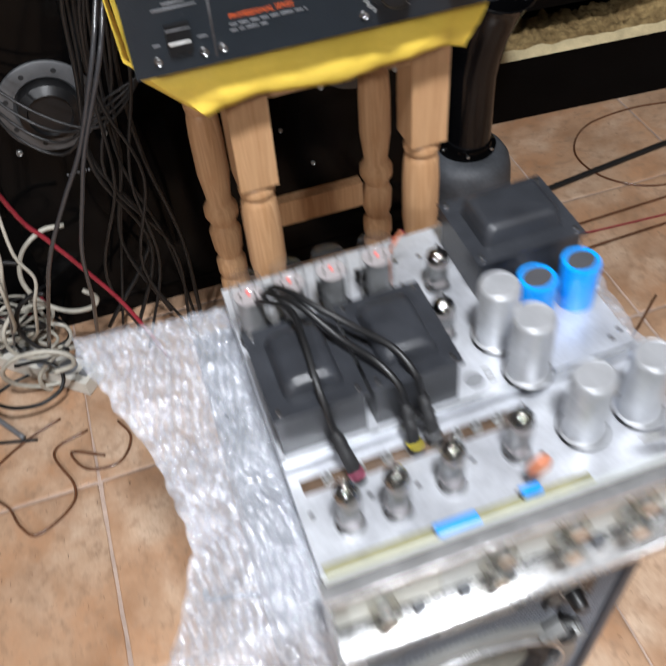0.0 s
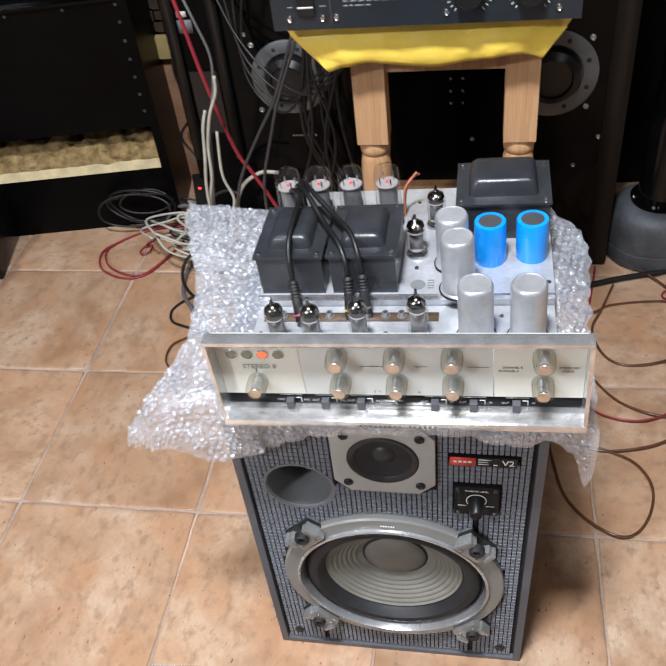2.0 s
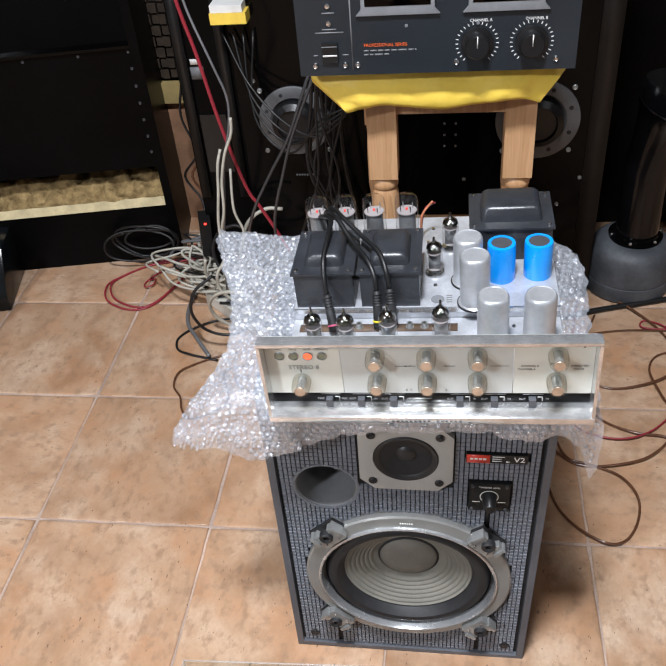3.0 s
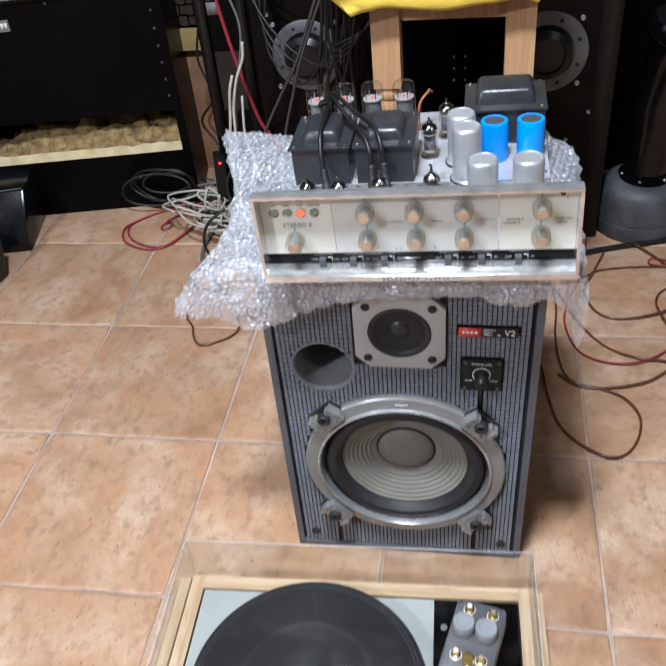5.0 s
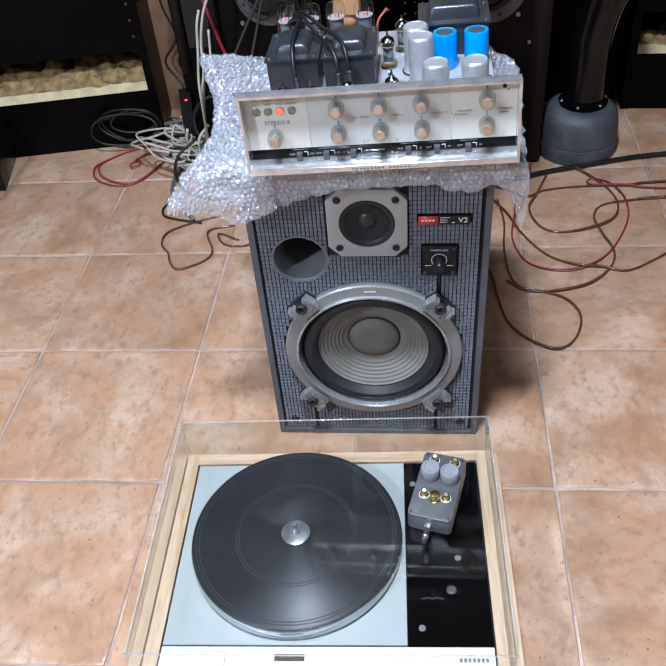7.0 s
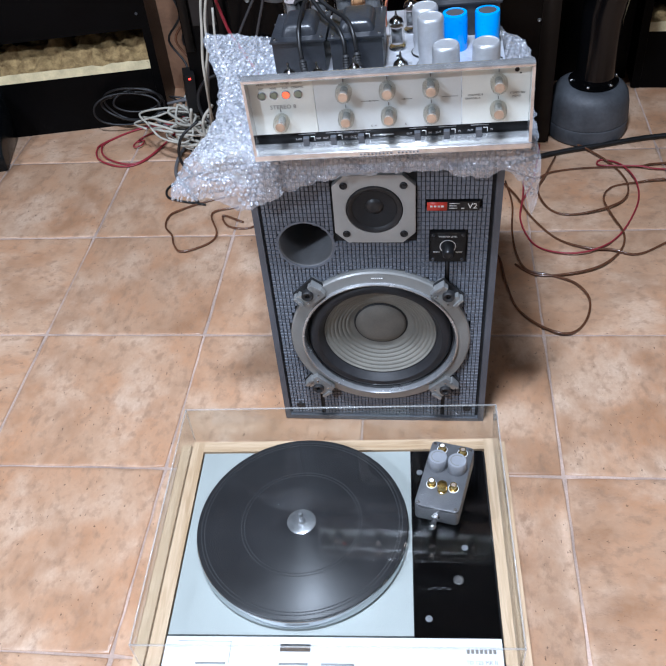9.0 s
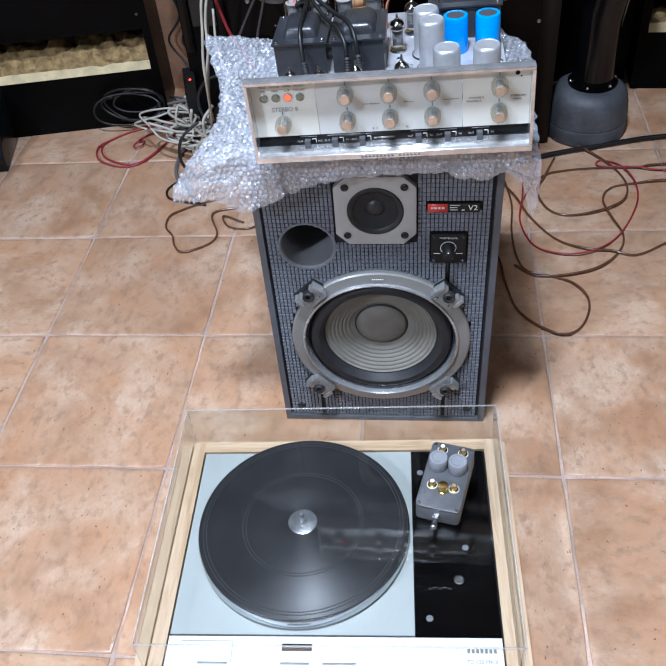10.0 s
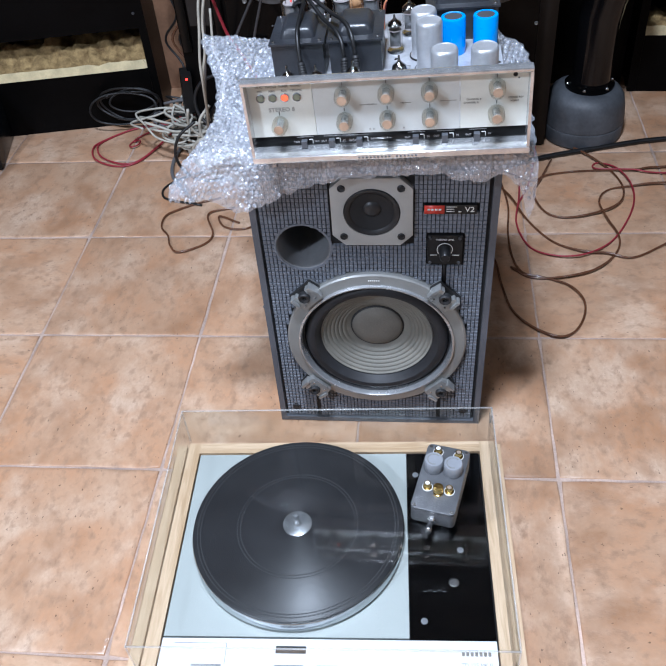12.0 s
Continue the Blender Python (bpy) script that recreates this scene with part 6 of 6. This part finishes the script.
# the heap of mains leads on the floor
for i in range(34):
    cx, cy, rad = -0.14 + random.uniform(-0.06, 0.07), 0.74 + random.uniform(-0.10, 0.12), random.uniform(0.035, 0.085)
    squash, z0, ph = random.uniform(0.6, 1.1), 0.006 + 0.009 * (i % 9), random.uniform(0, 6.28)
    pts = []
    for k in range(random.choice((8, 10, 13))):
        a = ph + k * 0.72
        pts.append((cx + rad * math.cos(a) * (1 + 0.3 * math.sin(k * 2.1 + i)) + 0.006 * (k - 5) * math.sin(i), cy + rad * squash * math.sin(a * 0.93) + 0.005 * (k - 5) * math.cos(i * 1.7), z0 + 0.012 * (1 + math.sin(a * 1.5 + i))))
    m, lab = ((CABLE_WHITE, "off-white mains lead coiled in the cable heap"), (CABLE_WHITE, "off-white mains lead coiled in the cable heap"), (CABLE_WHITE, "off-white mains lead coiled in the cable heap"), (CABLE_WHITE, "off-white mains lead coiled in the cable heap"), (CABLE_BLACK, "black lead coiled in the cable heap"), (CABLE_GREY, "grey lead coiled in the cable heap"), (CABLE_BLACK, "black lead coiled in the cable heap"))[i % 7]
    if i in (4, 19):
        m, lab = CABLE_RED, "dark red lead coiled in the cable heap"
    cable(lab, m, pts, random.choice((0.0026, 0.0036, 0.0032)), group="cable heap")
for i in range(4):
    rx, rz, ph = (0.092, 0.075, 0.085, 0.06)[i], (0.042, 0.036, 0.048, 0.03)[i], i * 2.1
    cable("black lead coiled against the cabinet plinth", CABLE_BLACK, [(-0.325 + 0.012 * (i - 2) + rx * math.cos(ph + k * 0.66) * (1 + 0.1 * math.sin(k + i)), 0.775 + 0.004 * i + 0.01 * math.sin(k * 0.9), 0.066 + 0.006 * i + rz * math.sin(ph + k * 0.66)) for k in range(10 + i)], 0.0027, group="cable heap")


def power_strip():
    t = thing("power_strip", pose(-0.055, 0.58, 0.002, 0, 0, -41), "white power strip half buried in cables", "power strip")
    part("strip_case", box(-0.11, 0.11, -0.022, 0.022, 0, 0.03), mat("off_white_plastic", (0.6, 0.58, 0.52), 0.45, vary=0.1), t, "off-white plastic case", bevel=0.004)
    for i in range(4):
        part("socket_well", lathe([(0.017, 0.0302), (0.016, 0.0305), (0.015, 0.0303), (0, 0.0303)], 24, (-0.075 + 0.045 * i, 0, 0)), CAP_GREY, t)
    part("rocker", box(0.088, 0.102, -0.008, 0.008, 0.03, 0.034), CAP_GREY, t, "grey rocker switch", bevel=0.001)


power_strip()


def plug_adapter():
    t = thing("plug_adapter", pose(-0.145, 0.70, 0.142, 6, 4, 20), "black plug adapter with a red light on the cable heap", "adapter")
    part("adapter_body", box(-0.012, 0.012, -0.02, 0.02, -0.04, 0.060), BLACK_PLASTIC, t, "black moulded body", bevel=0.005)
    part("pilot_light", box(-0.0025, 0.0025, -0.0215, -0.0195, 0.05, 0.0535), LED_RED, t, "small red pilot light", bevel=0.0008)


plug_adapter()


def yellow_clip():
    t = thing("strap_clamp", pose(0.0, 0.655, 0.642), "yellow strap clamp on top of the equipment case", "clamp")
    part("yellow_bar", box(-0.032, 0.036, -0.02, 0.02, 0.0, 0.02), YELLOW, t, "yellow plastic bar", bevel=0.003)
    part("white_pad", box(-0.03, 0.03, -0.018, 0.02, 0.0205, 0.034), WHITE, t, "white pad", bevel=0.003)


yellow_clip()

# cables hanging between the cabinets
cable("thin grey lead running up beside the red cable", CABLE_GREY, [(-0.025, 0.5, 0.88), (-0.036, 0.5, 0.79), (-0.026, 0.49, 0.72), (0.010, 0.466, 0.63), (0.026, 0.462, 0.575), (0.020, 0.463, 0.52), (0.0, 0.464, 0.45), (-0.014, 0.466, 0.36), (-0.04, 0.49, 0.24), (-0.08, 0.58, 0.08)], 0.0022, group="hanging cables")
WHITE_LEAD = "off-white mains lead hanging down to the heap"
cable(WHITE_LEAD, CABLE_WHITE, [(0.030, 0.45, 0.545), (0.026, 0.45, 0.515), (0.008, 0.45, 0.475), (-0.006, 0.45, 0.42), (-0.012, 0.45, 0.36), (-0.028, 0.46, 0.30), (-0.05, 0.51, 0.18), (-0.09, 0.62, 0.07)], 0.0028, group="hanging cables")
cable(WHITE_LEAD, CABLE_WHITE, [(-0.002, 0.462, 0.48), (-0.010, 0.455, 0.45), (-0.016, 0.45, 0.40), (-0.026, 0.45, 0.34), (-0.030, 0.455, 0.29), (-0.045, 0.50, 0.20), (-0.07, 0.60, 0.09)], 0.0028, group="hanging cables")
cable(WHITE_LEAD, CABLE_WHITE, [(0.010, 0.463, 0.44), (0.006, 0.455, 0.36), (0.018, 0.455, 0.31), (0.002, 0.46, 0.26), (-0.02, 0.50, 0.17), (-0.05, 0.58, 0.08)], 0.0025, group="hanging cables")
for i in range(9):
    cx, cy, cz, rad, ph = -0.03 + random.uniform(-0.05, 0.07), 0.55 + random.uniform(-0.06, 0.08), 0.16 + random.uniform(-0.06, 0.10), random.uniform(0.03, 0.06), random.uniform(0, 6)
    cable("off-white mains lead looped on top of the heap" if i % 3 else "black lead looped on top of the heap", CABLE_WHITE if i % 3 else CABLE_BLACK, [(cx + rad * math.cos(ph + k * 0.8), cy + 0.6 * rad * math.sin(ph * 2 + k * 0.5), cz + rad * 0.8 * math.sin(ph + k * 0.8) - 0.012 * k) for k in range(9)], random.choice((0.0028, 0.0034, 0.004)), group="cable heap")
cable("dark red cable slanting down behind the amplifier", CABLE_RED, [(-0.062, 0.50, 0.86), (-0.043, 0.50, 0.724), (-0.026, 0.50, 0.639), (-0.006, 0.50, 0.514), (0.023, 0.50, 0.385), (0.045, 0.50, 0.339), (0.076, 0.50, 0.273), (0.12, 0.48, 0.19), (0.16, 0.45, 0.08)], 0.0034, group="hanging cables")
for pts in ([(0.225, 0.48, 0.735), (0.20, 0.43, 0.675), (0.178, 0.40, 0.626), (0.137, 0.40, 0.528), (0.1, 0.40, 0.465), (0.059, 0.40, 0.389), (0.03, 0.42, 0.3), (-0.01, 0.48, 0.15)], [(0.23, 0.48, 0.735), (0.208, 0.43, 0.675), (0.186, 0.40, 0.626), (0.143, 0.40, 0.528), (0.122, 0.40, 0.465), (0.097, 0.40, 0.38), (0.085, 0.42, 0.28), (0.06, 0.48, 0.12)]):
    cable("dark two-core cable hanging from the power amplifier", CABLE_DARK, pts, 0.0029, group="hanging cables")
for i in range(10):
    x, y = 0.18 + random.uniform(-0.03, 0.04), 0.56 + random.uniform(-0.04, 0.05)
    cable("thin black lead hanging behind the stool", CABLE_BLACK, [(0.235 + random.uniform(-0.01, 0.015), 0.5, 0.745), (x + 0.02, y - 0.02, 0.66), (x, y, 0.52), (x + random.uniform(-0.05, 0.03), y, 0.38), (x + random.uniform(-0.08, 0.05), y + 0.02, 0.2), (x + random.uniform(-0.1, 0.05), y, 0.04)], random.choice((0.0026, 0.0035)), group="hanging cables")
for i in range(4):
    cable("thin black lead drooping across the case", CABLE_BLACK, [(-0.02 + 0.02 * i, 0.66, 0.62), (0.03, 0.62, 0.53 - 0.02 * i), (0.10, 0.58, 0.47 - 0.02 * i), (0.17, 0.55, 0.46 + 0.01 * i), (0.24, 0.55, 0.53), (0.28, 0.6, 0.6)], 0.0022, group="hanging cables")
for i in range(5):
    x = -0.21 + 0.018 * i
    cable("dark brown lead tangled before the bare board", CABLE_BROWN if i % 2 else CABLE_BLACK, [(x + 0.04, 0.86, 0.8), (x + 0.03, 0.87, 0.5), (x + 0.02 * math.sin(i), 0.88, 0.36), (x + 0.025, 0.87, 0.27), (x - 0.02, 0.88, 0.2), (x + 0.02, 0.86, 0.13), (x, 0.8, 0.04)], 0.003, group="hanging cables")


# ---------------------------------------------------------------- floor tiles
PITCH, GAP = 0.317, 0.0040


def tile_mesh(seed):
    bm = bmesh.new()
    n, rnd = 10, random.Random(seed)
    half = (PITCH - GAP) / 2
    rim = []
    for side in range(4):
        for i in range(n):
            u = -1 + 2 * i / n
            x, y = ((u, -1), (1, u), (-u, 1), (-1, -u))[side]
            if i == 0:
                x, y = x * 0.992, y * 0.992
            rim.append((x * half + rnd.uniform(-0.0008, 0.0008), y * half + rnd.uniform(-0.0008, 0.0008)))
    bot = [bm.verts.new((x, y, -0.0068)) for x, y in rim]
    mid = [bm.verts.new((x, y, -0.0013)) for x, y in rim]
    top = [bm.verts.new((x * 0.988, y * 0.988, -0.0001)) for x, y in rim]
    inn = [bm.verts.new((x * 0.95, y * 0.95, 0.0)) for x, y in rim]
    k = len(rim)
    for a, b in ((bot, mid), (mid, top), (top, inn)):
        for i in range(k):
            bm.faces.new((a[i], a[(i + 1) % k], b[(i + 1) % k], b[i]))
    bm.faces.new(inn)
    for f in bm.faces:
        f.smooth = True
    me = bpy.data.meshes.new("tile")
    bm.to_mesh(me)
    bm.free()
    me.materials.append(TILE)
    return me


tile_shapes = [tile_mesh(s) for s in range(6)]
for i in range(-9, 10):
    for k in range(-10, 6):
        ob = new("tile", tile_shapes[random.randrange(6)])
        ob.parent = floor
        ob.location = ((i + 0.5) * PITCH + random.uniform(-0.0008, 0.0008) + 0.0042, (k + 0.5) * PITCH + random.uniform(-0.0008, 0.0008), random.uniform(-0.0003, 0.0))
        ob.rotation_euler = (0, 0, random.randrange(4) * math.pi / 2)
